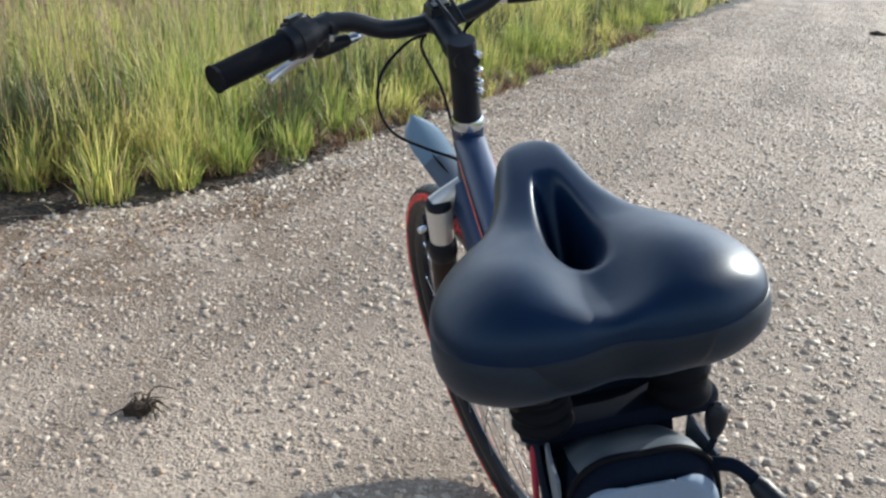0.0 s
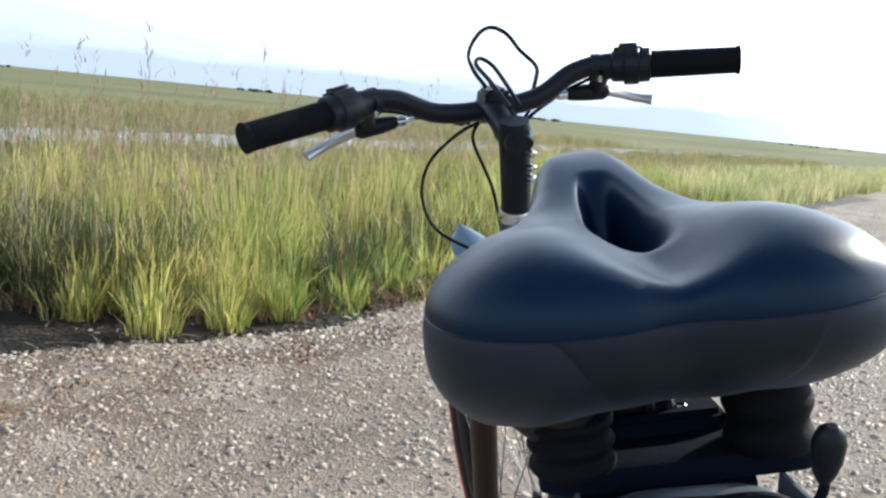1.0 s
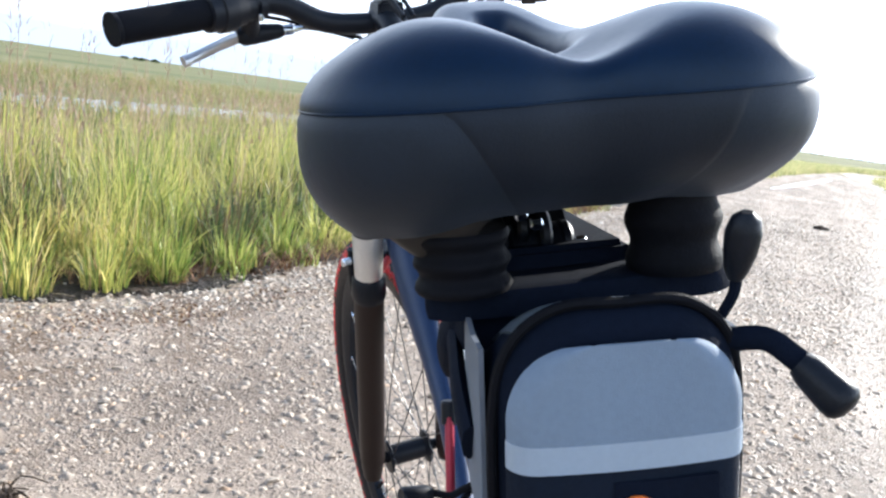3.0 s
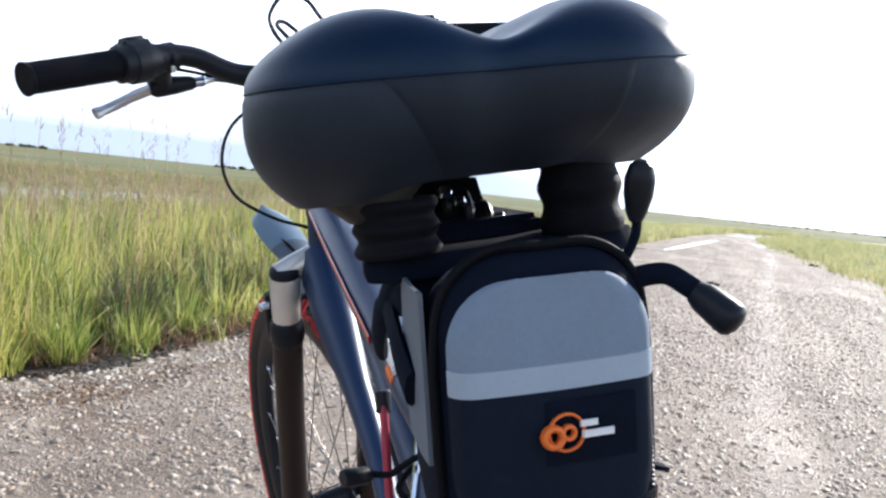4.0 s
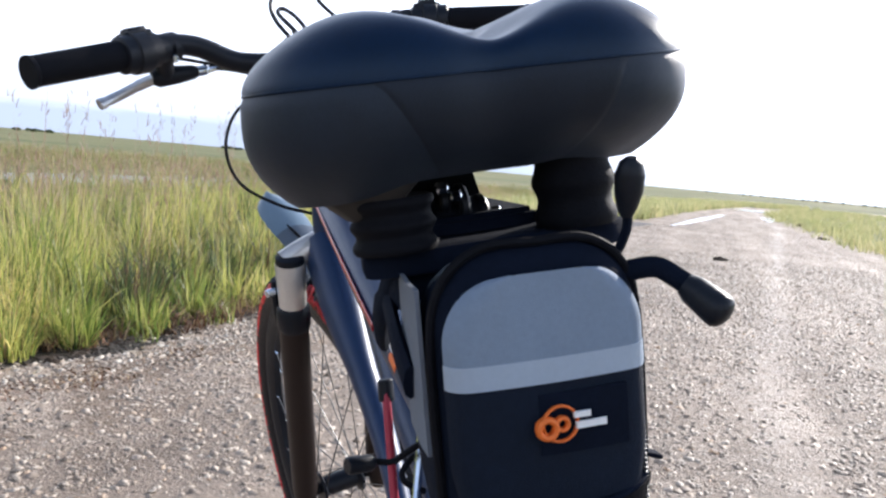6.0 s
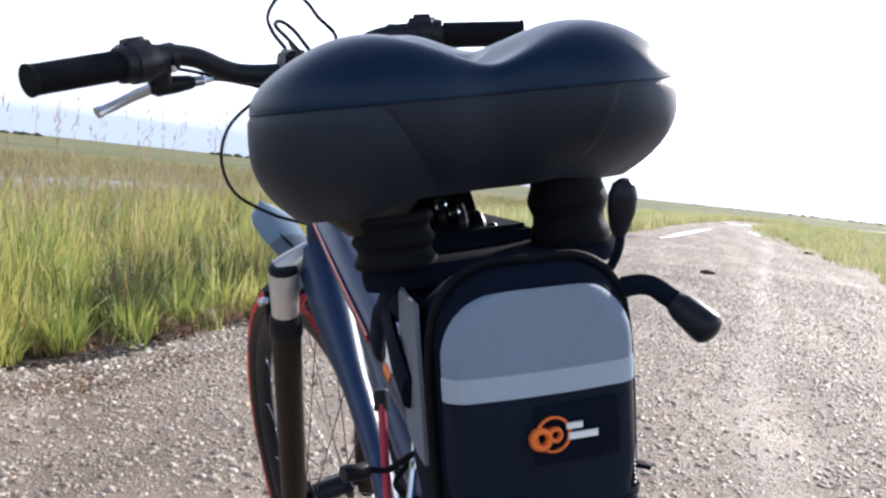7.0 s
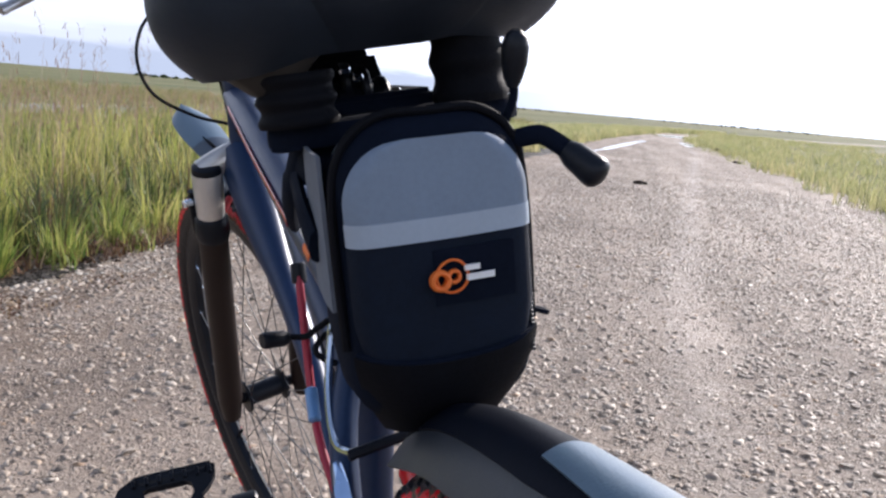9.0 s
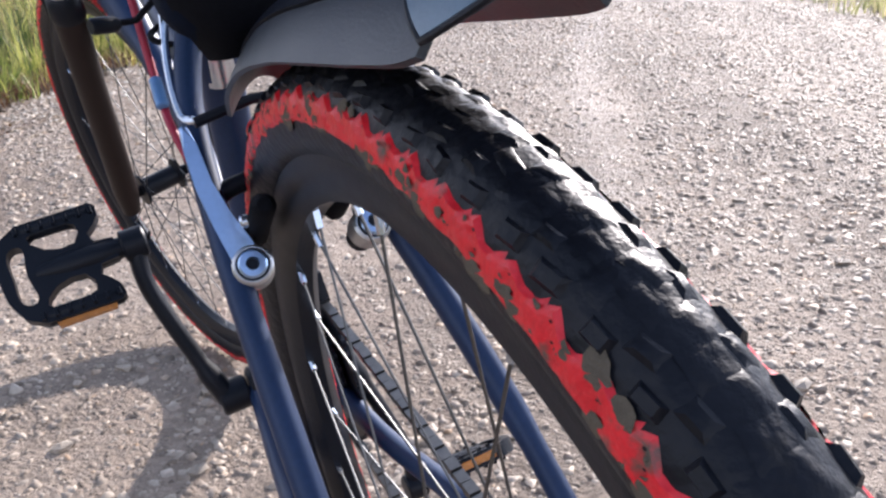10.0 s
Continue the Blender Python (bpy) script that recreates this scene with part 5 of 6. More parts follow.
# cranks, pedals, chain
for s in (-1, 1):
    up = 1 if s < 0 else -1
    end = Vector((s * 0.088, BB.y + up * 0.038, BB.z + up * 0.162))
    root = Vector((s * 0.058, BB.y, BB.z))
    crank = part("crank", tube(spline([root, root.lerp(end, 0.3) + Vector((s * 0.006, 0, 0)), root.lerp(end, 0.75) + Vector((s * 0.010, 0, 0)), end], 6), [0.014] * 5 + [0.0105] * 9 + [0.011] * 5, 14, flat=0.75), M_black, bicycle, "black crank arm")
    part("crank_boss", rod(root - Vector((s * 0.02, 0, 0)), root + Vector((s * 0.008, 0, 0)), 0.016, 20, chamfer=0.002), M_black, crank)
    part("pedal_eye", rod(end - Vector((s * 0.010, 0, 0)), end + Vector((s * 0.012, 0, 0)), 0.0145, 20, chamfer=0.002), M_black, crank)
    # cage pedal: outer frame, two bars, axle barrel, reflectors
    c = end + Vector((s * 0.062, 0, 0.0))
    tilt = Matrix.Translation(c) @ Matrix.Rotation(radians(50 if s < 0 else -35), 4, "X")
    x0, x1, yh = -0.040, 0.044, 0.040
    # cage body with two slots beside the spindle and a waisted end hole
    outer = [(-0.036, -0.047), (0.026, -0.046), (0.040, -0.038), (0.049, -0.020), (0.051, 0.0), (0.049, 0.020), (0.040, 0.038), (0.026, 0.046), (-0.036, 0.047), (-0.041, 0.043), (-0.040, 0.034), (-0.034, 0.026), (-0.027, 0.020), (-0.030, 0.011), (-0.046, 0.0095), (-0.046, -0.0095), (-0.030, -0.011), (-0.027, -0.020), (-0.034, -0.026), (-0.040, -0.034), (-0.041, -0.043)]
    slot = [(-0.021, 0.0240), (-0.0195, 0.0320), (-0.013, 0.0345), (0.0, 0.0350), (0.015, 0.0350), (0.0205, 0.0320), (0.0185, 0.0255), (0.009, 0.0175), (-0.003, 0.0140), (-0.015, 0.0150)]
    waist = []
    for k in range(24):
        q = 2 * math.pi * k / 24
        waist.append((0.0345 + (0.0034 + 0.0052 * math.sin(q) ** 2) * math.cos(q) * 1.7 - 0.003 * math.sin(q) ** 2, 0.0270 * math.sin(q)))
    bm = bmesh.new()
    edges = []
    for loop_pts in (outer, slot, [(x, -y) for x, y in slot], waist):
        vs = [bm.verts.new((x, y, 0.0075)) for x, y in loop_pts]
        edges += [bm.edges.new((vs[k], vs[(k + 1) % len(vs)])) for k in range(len(vs))]
    bmesh.ops.triangle_fill(bm, use_beauty=True, use_dissolve=False, edges=edges, normal=(0, 0, 1))
    bmesh.ops.solidify(bm, geom=bm.faces[:], thickness=0.015)
    sweep(bm, [(x0 - 0.016, 0, 0), (x0 + 0.004, 0, 0), (x0 + 0.016, 0, 0), (0.0, 0, 0), (x1 - 0.022, 0, 0)], [0.009, 0.0110, 0.0125, 0.0115, 0.0085], 14)
    for yy in (-1, 1):
        sweep(bm, [(x0 + 0.001, yy * 0.0405, 0), (x0 + 0.004, yy * 0.0405, 0), (0.022, yy * 0.0400, 0), (0.027, yy * 0.0385, 0)], [0.006, 0.0085, 0.0085, 0.006], 8)
    for yy in (-yh, yh):
        for k in range(7):
            block(bm, Matrix.Translation((x0 + 0.004 + k * 0.0105, yy, 0.0095)), 0.0035, 0.008, 0.003, 0.7)
            block(bm, Matrix.Translation((x0 + 0.004 + k * 0.0105, yy, -0.0095)) @ Matrix.Rotation(math.pi, 4, "X"), 0.0035, 0.008, 0.003, 0.7)
    bm.transform(tilt @ Matrix.Diagonal((s, 1, 1, 1)))
    pedal = part("pedal", bm, M_black, bicycle, "black plastic cage pedal")
    for yy in ((-1,) if s < 0 else (-1, 1)):
        bm = bmesh.new()
        block(bm, Matrix.Translation((-0.006, yy * 0.0492, 0)) @ Matrix.Rotation(radians(-90 * yy), 4, "X"), 0.050, 0.0075, 0.004, 0.95)
        bm.transform(tilt @ Matrix.Diagonal((s, 1, 1, 1)))
        part("pedal_reflector", bm, M_amber, pedal, "amber pedal reflector")
for r, x, n, lab in ((0.085, 0.046, 42, "large chainring"), (0.064, 0.039, 32, "middle chainring")):
    prof = []
    for k in range(n * 4):
        a = 2 * math.pi * k / (n * 4)
        rr = r + (0.003 if k % 4 in (1, 2) else -0.001)
        prof.append((rr * math.cos(a), rr * math.sin(a)))
    part("chainring", plate(prof, 0.003, Matrix.Translation((x, BB.y, BB.z)) @ Matrix.Rotation(radians(90), 4, "Y")), M_black, bicycle, "black toothed " + lab, smooth=False)
for k in range(6):
    r, n = 0.052 - 0.0058 * k, 28 - 3 * k
    prof = []
    for i in range(n * 4):
        a = 2 * math.pi * i / (n * 4)
        rr = r + (0.002 if i % 4 in (1, 2) else -0.001)
        prof.append((rr * math.cos(a), rr * math.sin(a)))
    part("sprocket", plate(prof, 0.002, Matrix.Translation((0.033 + 0.0042 * k, REAR.y, REAR.z)) @ Matrix.Rotation(radians(90), 4, "Y")), M_steel, bicycle, "toothed steel sprocket", smooth=False)
bm = bmesh.new()
loop = []
for k in range(16):
    a = math.pi * k / 15
    loop.append(Vector((0.044, BB.y + 0.085 * math.sin(a), BB.z + 0.085 * math.cos(a))))
for k in range(1, 12):
    loop.append(loop[15].lerp(Vector((0.043, REAR.y + 0.03, REAR.z - 0.115)), k / 11))
for k in range(8):
    a = math.pi + math.pi * k / 7
    loop.append(Vector((0.042, REAR.y + 0.01 + 0.012 * math.sin(a), REAR.z - 0.13 - 0.012 * math.cos(a))) + Vector((0, 0, 0.03)))
for k in range(8):
    a = math.pi * 1.1 + math.pi * 0.9 * k / 7
    loop.append(Vector((0.042, REAR.y + 0.038 * math.sin(a), REAR.z + 0.038 * math.cos(a))))
dense = []
for i in range(len(loop)):
    a, b = loop[i], loop[(i + 1) % len(loop)]
    steps = max(1, int((b - a).length / 0.0127))
    dense += [a.lerp(b, q / steps) for q in range(steps)]
for i in range(len(dense)):
    a, b = dense[i], dense[(i + 1) % len(dense)]
    d = b - a
    mm = Matrix.Translation((a + b) / 2) @ d.to_track_quat("Y", "X").to_matrix().to_4x4()
    wdt = 0.0075 if i % 2 else 0.0055
    block(bm, mm, wdt, d.length * 0.9, 0.008, 0.95)
part("chain", bm, M_steel, bicycle, "oily steel chain", smooth=False)
part("derailleur", tube(spline([(0.060, REAR.y + 0.02, REAR.z - 0.02), (0.066, REAR.y + 0.03, REAR.z - 0.06), (0.052, REAR.y + 0.012, REAR.z - 0.11)], 5), 0.009, 10, flat=0.6), M_black, bicycle, "black rear derailleur")
part("front_derailleur", plate([(-0.03, -0.012), (0.03, -0.008), (0.034, 0.012), (-0.02, 0.014)], 0.012, Matrix.Translation((0.044, BB.y - 0.02, BB.z + 0.095)) @ Matrix.Rotation(radians(90), 4, "Y") @ Matrix.Rotation(radians(90), 4, "Z"), 0.001), M_black, bicycle, "black front derailleur cage")
# kickstand on the chain stay
part("kickstand", tube(spline([(-0.048, 0.07, 0.330), (-0.075, 0.075, 0.27), (-0.135, 0.10, 0.10), (-0.168, 0.115, -0.030)], 5), [0.0085] * 11 + [0.0075] * 5, 12), M_black, bicycle, "black kickstand leg planted in the gravel")

# rear mudguard, clipped over the tyre
def guard_row(y, z, w, drop, droop=0.0):
    return [Vector((w * q, y + droop * (1 - abs(q)) , z - drop * abs(q) ** 1.8)) for q in [-1 + j / 8 for j in range(17)]]


keys = [(0.095, 0.668, 0.024, 0.0190), (0.050, 0.695, 0.030, 0.0245), (0.0, 0.714, 0.031, 0.0245), (-0.06, 0.727, 0.031, 0.0245), (-0.12, 0.735, 0.031, 0.0245), (-0.165, 0.740, 0.0305, 0.0240), (-0.200, 0.744, 0.0292, 0.0225), (-0.228, 0.7460, 0.0215, 0.0135), (-0.246, 0.7470, 0.0090, 0.0035), (-0.254, 0.7472, 0.0010, 0.0003)]
rows_all = spline([(k[0], k[1], k[2]) for k in keys], 6)
drops = spline([(k[3], 0, 0) for k in keys], 6)
split, tongue = 37, 20
rear_guard = part("rear_mudguard", thicken(grid_surface([guard_row(p.x, p.y, p.z, d.x) for p, d in zip(rows_all[:split + 1], drops)]), 0.0026), M_guard_dark, bicycle, "dark grey front half of the rear mudguard")
# a black panel runs along the ridge
ridge = []
for i in range(2, 32):
    p, d = rows_all[i], drops[i]
    f = 0.56 if i < 20 else 0.56 - 0.016 * (i - 20)
    ridge.append([Vector(((p.z + 0.0008) * f * q, p.x, p.y + 0.0018 - d.x * abs(f * q) ** 1.8)) for q in [-1 + j / 8 for j in range(17)]])
part("ridge_panel", thicken(grid_surface(ridge), 0.0022), M_ridge, rear_guard, "near-black panel along the mudguard's ridge")
# the lighter tail piece begins as a narrow tongue on the ridge
tail = []
for i in range(tongue, len(rows_all) - 2):
    p, d = rows_all[i], drops[i]
    f = 0.30 + 0.14 * (i - tongue) / 11 if i < 31 else min(1.0, 0.44 + 0.56 * (i - 31) / 7)
    tail.append([Vector(((p.z + 0.0012) * f * q, p.x, p.y + 0.0035 - d.x * abs(f * q) ** 1.8)) for q in [-1 + j / 8 for j in range(17)]])
part("mudguard_tail", thicken(grid_surface(tail), 0.0026), M_guard, rear_guard, "lighter blue-grey mudguard tail")
for side in (0, -1):
    part("tail_edge", tube([r[side] - Vector((0, 0, 0.0012)) for r in tail[4:-2]], 0.0010, 8), M_black, rear_guard, "dark moulded rim of the mudguard tail")
part("tail_reflector", rod((0.0, 0.122, 0.630), (0.0, 0.106, 0.624), 0.012, 20, chamfer=0.002), M_redlamp, bicycle, "small red reflector")

# saddle
OUT_R = [(0.0, 0.055), (0.030, 0.049), (0.062, 0.052), (0.090, 0.070), (0.103, 0.100), (0.101, 0.135), (0.086, 0.168), (0.062, 0.197), (0.046, 0.230), (0.038, 0.265), (0.032, 0.292), (0.018, 0.310), (0.0, 0.315)]
SADDLE_X = -0.0055
outline = OUT_R + [(-x, y) for x, y in OUT_R[-2:0:-1]]
OUTL = [Vector((p.x, p.y)) for p in spline([(x, y, 0) for x, y in outline], 12, closed=True)]
NU = len(OUTL)


def spine(p):
    return Vector((0.0, min(max(p.y, 0.085), 0.285)))


def seam_z(p):
    return 0.917 + 0.010 * (p.y - 0.06) / 0.25


def saddle_point(i, k, top):
    p = OUTL[i % NU]
    s = spine(p)
    p = s + (p - s) * 1.02
    if top:
        q = s + (p - s) * k
        z = seam_z(q) + 0.0235 * (1 - k ** 4.4) ** 0.5
        z += 0.0100 * math.exp(-((abs(q.x) - 0.054) / 0.040) ** 2 - ((q.y - 0.105) / 0.055) ** 2) * (1 - k ** 7)
        t = min(1, max(0, (q.y - 0.17) / 0.13))
        z += 0.022 * t * t * (3 - 2 * t) * (1 - k ** 6)
        rear = math.exp(-((q.y - 0.09) / 0.06) ** 2)
        z -= 0.013 * rear * math.exp(-(q.x / 0.026) ** 2) * (1 - k ** 5)
        # centre channel, widening towards the back
        t = min(1, max(0, (0.260 - q.y) / 0.10))
        wide = 0.0065 + 0.0080 * t
        e0, e1 = min(1, max(0, (q.y - 0.115) / 0.075)), min(1, max(0, (0.250 - q.y) / 0.050))
        along = e0 * e0 * (3 - 2 * e0) * e1 * e1 * (3 - 2 * e1)
        z -= 0.066 * math.exp(-abs(q.x / wide) ** 3.2) * along * (1 - k ** 4)
        return Vector((q.x + SADDLE_X, q.y, z))
    # k runs down the side from 0 (seam) to 1 (bottom)
    z0 = seam_z(p)
    wing = min(1, max(0, (abs(p.x) - 0.035) / 0.05))
    zb = 0.873 + 0.016 * min(1, max(0, (p.y - 0.10) / 0.2)) - 0.007 * wing * wing * (3 - 2 * wing)
    f = 1 + 0.022 * math.sin(math.pi * min(1, k * 0.95)) - 0.17 * k ** 3.5
    # the right rear flank is drawn in further than the left
    tuck = min(1, max(0, (p.x - 0.02) / 0.06)) * min(1, max(0, (0.19 - p.y) / 0.06))
    f -= tuck * 0.06 * k ** 2.2
    zb += 0.005 * tuck
    q = s + (p - s) * f
    # the padding rolls under at the back
    under = min(1, max(0, (0.118 - p.y) / 0.055))
    return Vector((q.x + SADDLE_X, q.y + 0.027 * under * k ** 2.6, z0 + (zb - z0) * k))


rows = []
for j in range(44):
    k = math.sin(math.pi / 2 * j / 43)
    rows.append([saddle_point(i, k, True) for i in range(NU)])
bm = grid_surface(rows, wrap=True)
bmesh.ops.remove_doubles(bm, verts=bm.verts, dist=1e-5)
saddle = part("saddle", bm, M_vinyl, bicycle, "wide padded dark vinyl comfort saddle with a centre channel")


def side_panel(i0, i1, j0, j1, name, material, label, proud):
    """A strip of the saddle's side between two slanting seams (top index, bottom index)."""
    rows = []
    n = 60
    for v in range(15):
        k = v / 14
        row = []
        for u in range(n + 1):
            lo, hi = i0 + (j0 - i0) * k ** 0.65, i1 + (j1 - i1) * k ** 0.65
            x = lo + (hi - lo) * u / n
            a = int(math.floor(x))
            f = x - a
            p = saddle_point(a, k, False).lerp(saddle_point(a + 1, k, False), f)
            e = min(u, n - u, v * 2.0)
            q = spine(p.xy)
            dvec = Vector((p.x - SADDLE_X - q.x, p.y - q.y, 0)).normalized()
            row.append(p + dvec * (proud * min(1, e / 2) - 0.0006))
        rows.append(row)
    part(name, grid_surface(rows), material, saddle, label)


W = NU // 2
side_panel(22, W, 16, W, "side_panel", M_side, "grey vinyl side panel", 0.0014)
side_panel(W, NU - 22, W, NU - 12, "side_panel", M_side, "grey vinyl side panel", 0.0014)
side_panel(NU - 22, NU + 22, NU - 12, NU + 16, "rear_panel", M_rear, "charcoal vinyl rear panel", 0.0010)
part("seam_piping", tube([saddle_point(i, 1.0, True) for i in range(NU)], 0.0005, 6, closed=True), M_vinyl, saddle, "raised seam piping")
# under-shell and springs
rows = []
for k in range(9):
    f = 0.84 - 0.78 * (k / 8)
    row = []
    for p in OUTL:
        q = spine(p) + (p - spine(p)) * f
        base = 0.8745 + 0.016 * min(1, max(0, (p.y - 0.10) / 0.2))
        t = min(1, max(0, (abs(q.x) - 0.026) / 0.030))
        r = min(1, k / 3)
        back = min(1, max(0, (0.165 - q.y) / 0.05)) * (0.1 if q.x > 0 else 1.0)
        q.y += 0.024 * min(1, max(0, (0.118 - p.y) / 0.055)) * (1 - 0.7 * k / 8)
        row.append(Vector((q.x + SADDLE_X, q.y, base + 0.003 - 0.024 * t * t * (3 - 2 * t) * math.sin(math.pi / 2 * r) * back)))
    rows.append(row)
part("under_shell", grid_surface(rows, wrap=True), M_base, saddle, "black plastic saddle base")
for s in (-1, 1):
    bm = bmesh.new()
    pts, rad = [], []
    for k in range(25):
        f = k / 24
        pts.append(((0.0415 if s > 0 else -0.051), 0.103, 0.866 - 0.026 * f if s < 0 else 0.884 - 0.044 * f))
        rad.append(0.0195 + 0.0012 * math.sin(f * math.pi * 5))
    part("elastomer_spring", tube(pts, rad, 24), M_matt, saddle, "ribbed black elastomer spring")
    part("saddle_rail", tube(spline([(s * 0.046, 0.112, 0.836), (s * 0.040, 0.128, 0.832), (s * 0.022, 0.165, 0.830), (s * 0.020, 0.22, 0.846), (s * 0.010, 0.275, 0.884)], 6), 0.0038, 10), M_black, saddle, "black saddle rail")
part("spring_plate", plate([(-0.068, -0.004), (-0.056, -0.012), (0.056, -0.012), (0.068, -0.004), (0.066, 0.016), (0.042, 0.024), (0.030, 0.040), (-0.030, 0.040), (-0.042, 0.024), (-0.066, 0.016)], 0.013, Matrix.Translation((0, 0.106, 0.8340)), 0.004), M_web, saddle, "black spring carrier plate")
bracket = bmesh.new()
block(bracket, Matrix.Translation((0.0, 0.200, 0.842)), 0.066, 0.156, 0.014, 0.92)
bmesh.ops.bevel(bracket, geom=bracket.edges[:], offset=0.003, segments=2, affect="EDGES")
part("rail_bracket", bracket, M_web, saddle, "black rail bracket over the seat post")
yoke = bmesh.new()
block(yoke, Matrix.Translation((-0.014, 0.168, 0.860)), 0.050, 0.030, 0.026, 0.8)
bmesh.ops.bevel(yoke, geom=yoke.edges[:], offset=0.004, segments=2, affect="EDGES")
part("rail_yoke", yoke, M_matt, saddle, "black rail yoke behind the clamp")
clamp = part("saddle_clamp", rod((-0.024, 0.150, 0.842), (0.008, 0.150, 0.842), 0.0145, 20, chamfer=0.003), M_black, saddle, "black saddle clamp")
for x, y, z, r, w in ((-0.027, 0.148, 0.850, 0.0120, 0.007), (-0.016, 0.146, 0.856, 0.0100, 0.006), (-0.006, 0.146, 0.852, 0.0125, 0.006), (0.005, 0.147, 0.847, 0.0105, 0.006)):
    part("clamp_jaw", rod((x - w / 2, y, z), (x + w / 2, y, z), r, 18, chamfer=0.0015), M_black, clamp)
for x, y, z in ((-0.018, 0.134, 0.864), (-0.011, 0.135, 0.859), (0.011, 0.140, 0.847)):
    part("clamp_bolt", rod((x - 0.003, y, z), (x + 0.003, y, z), 0.0034, 8, chamfer=0.0008), M_polish, clamp, "polished clamp bolt")

# the saddle sits slightly askew, lower on its left
saddle.matrix_basis = Matrix.Translation((0, 0, 0.90)) @ Matrix.Rotation(radians(-2.2), 4, "Y") @ Matrix.Translation((0, 0, -0.90))

# ---- saddle bag strapped under the saddle ----
bag = tagged(new("saddle_bag"), "grey and black saddle bag with a zip strapped beneath the saddle", "saddle bag")
bag.matrix_world = BIKE


def arch(w, z0, z1, r, n=10, bottom_r=0.012):
    """Outline of the bag seen from behind, from bottom left round the top to bottom right."""
    pts = []
    for k in range(n + 1):
        a = math.pi - math.pi / 2 * k / n
        pts.append((-(w - r) + r * math.cos(a), z1 - r + r * math.sin(a)))
    for k in range(n + 1):
        a = math.pi / 2 - math.pi / 2 * k / n
        pts.append(((w - r) + r * math.cos(a), z1 - r + r * math.sin(a)))
    for k in range(n + 1):
        a = -math.pi / 2 * k / n
        pts.append(((w - bottom_r) + bottom_r * math.cos(a), z0 + bottom_r + bottom_r * math.sin(a)))
    for k in range(n + 1):
        a = -math.pi / 2 - math.pi / 2 * k / n
        pts.append((-(w - bottom_r) + bottom_r * math.cos(a), z0 + bottom_r + bottom_r * math.sin(a)))
    return pts


BAG_Y = [(0.0385, 0.80), (0.0400, 0.86), (0.044, 0.915), (0.051, 0.975), (0.075, 0.985), (0.105, 0.92), (0.135, 0.84), (0.140, 0.78)]
rows = []
for y, f in BAG_Y:
    zc = 0.78
    up_shift = -0.36 * max(0.0, y - 0.052)
    rows.append([Vector((x * f, y - 0.000, zc + (z - zc) * f + up_shift * max(0.0, (z - 0.76) / 0.085))) for x, z in arch(0.0478, 0.693, 0.8445, 0.032, bottom_r=0.026)])
bm = grid_surface(rows, wrap=True)
for ring in (0, -1):
    n = len(rows[0])
    vs = [v for v in bm.verts]
    bm.verts.ensure_lookup_table()
    idx = range(n) if ring == 0 else range(n * (len(rows) - 1), n * len(rows))
    bm.faces.new([bm.verts[i] for i in idx])
part("bridge", plate([(-0.046, 0.018), (0.040, 0.018), (0.036, 0.050), (-0.050, 0.050)], 0.020, Matrix.Translation((0, 0.085, 0.820)) @ Matrix.Rotation(radians(-8), 4, "X"), 0.005), M_web, bag, "black webbing bridge beneath the saddle springs")
part("body", bm, M_web, bag, "black webbing shell with bound edges")


def face_y(x, z):
    """The bulging rear face of the bag."""
    return 0.0355 - 0.0035 * max(0.0, 1 - (x / 0.045) ** 2) * max(0.0, 1 - ((z - 0.775) / 0.075) ** 2)


def face_panel(zlo, zhi, wfun, proud, name, material, label, n=30, mrows=12, bend=0.010):
    rows = []
    for j in range(mrows + 1):
        z = zlo + (zhi - zlo) * j / mrows
        w = wfun(z)
        row = []
        r = bend * min(1.0, max(0.05, (w - 0.012) / 0.024))
        for i in range(n + 1):
            q = -1 + 2 * i / n
            t = max(0.0, (abs(q) - 0.74) / 0.26) * radians(82)
            x = math.copysign(min(abs(q) / 0.74, 1.0) * (w - r) + r * math.sin(t), q)
            row.append(Vector((x, face_y(x, z) - proud + r * (1 - math.cos(t)), z)))
        rows.append(row)
    return part(name, thicken(grid_surface(rows), 0.002), material, bag, label)


def upper_w(z):
    r = 0.029
    t = z - (0.8325 - r)
    return 0.0448 - (r - math.sqrt(max(0.0, r * r - max(0.0, t) ** 2)))


face_panel(0.7967, 0.8325, upper_w, 0.0028, "upper_panel", M_fabric_grey, "light grey fabric panel", mrows=26)
face_panel(0.7862, 0.7967, lambda z: 0.0452, 0.0030, "reflective_strip", M_reflect, "pale reflective strip", mrows=4)
face_panel(0.7285, 0.7862, lambda z: 0.0450 - 0.006 * max(0, (0.75 - z) / 0.03), 0.0018, "lower_panel", M_fabric_dark, "charcoal ripstop fabric panel")
patch = face_panel(0.755, 0.7815, lambda z: 0.020, 0.0030, "badge_patch", M_web, "black badge patch", bend=0.001)
patch.matrix_basis = Matrix.Translation((0.012, 0, 0))
for x, z, r, thick in ((-0.0003, 0.7690, 0.0076, 0.0011), (-0.0062, 0.7676, 0.0038, 0.0026), (0.0004, 0.7688, 0.0026, 0.0018)):
    bm = tube([(x + r * math.cos(2 * math.pi * k / 28), face_y(x, z) - 0.0050, z + r * math.sin(2 * math.pi * k / 28)) for k in range(28)], thick, 8, closed=True, flat=0.6)
    part("badge_ring", bm, M_orange, bag, "orange badge ring")
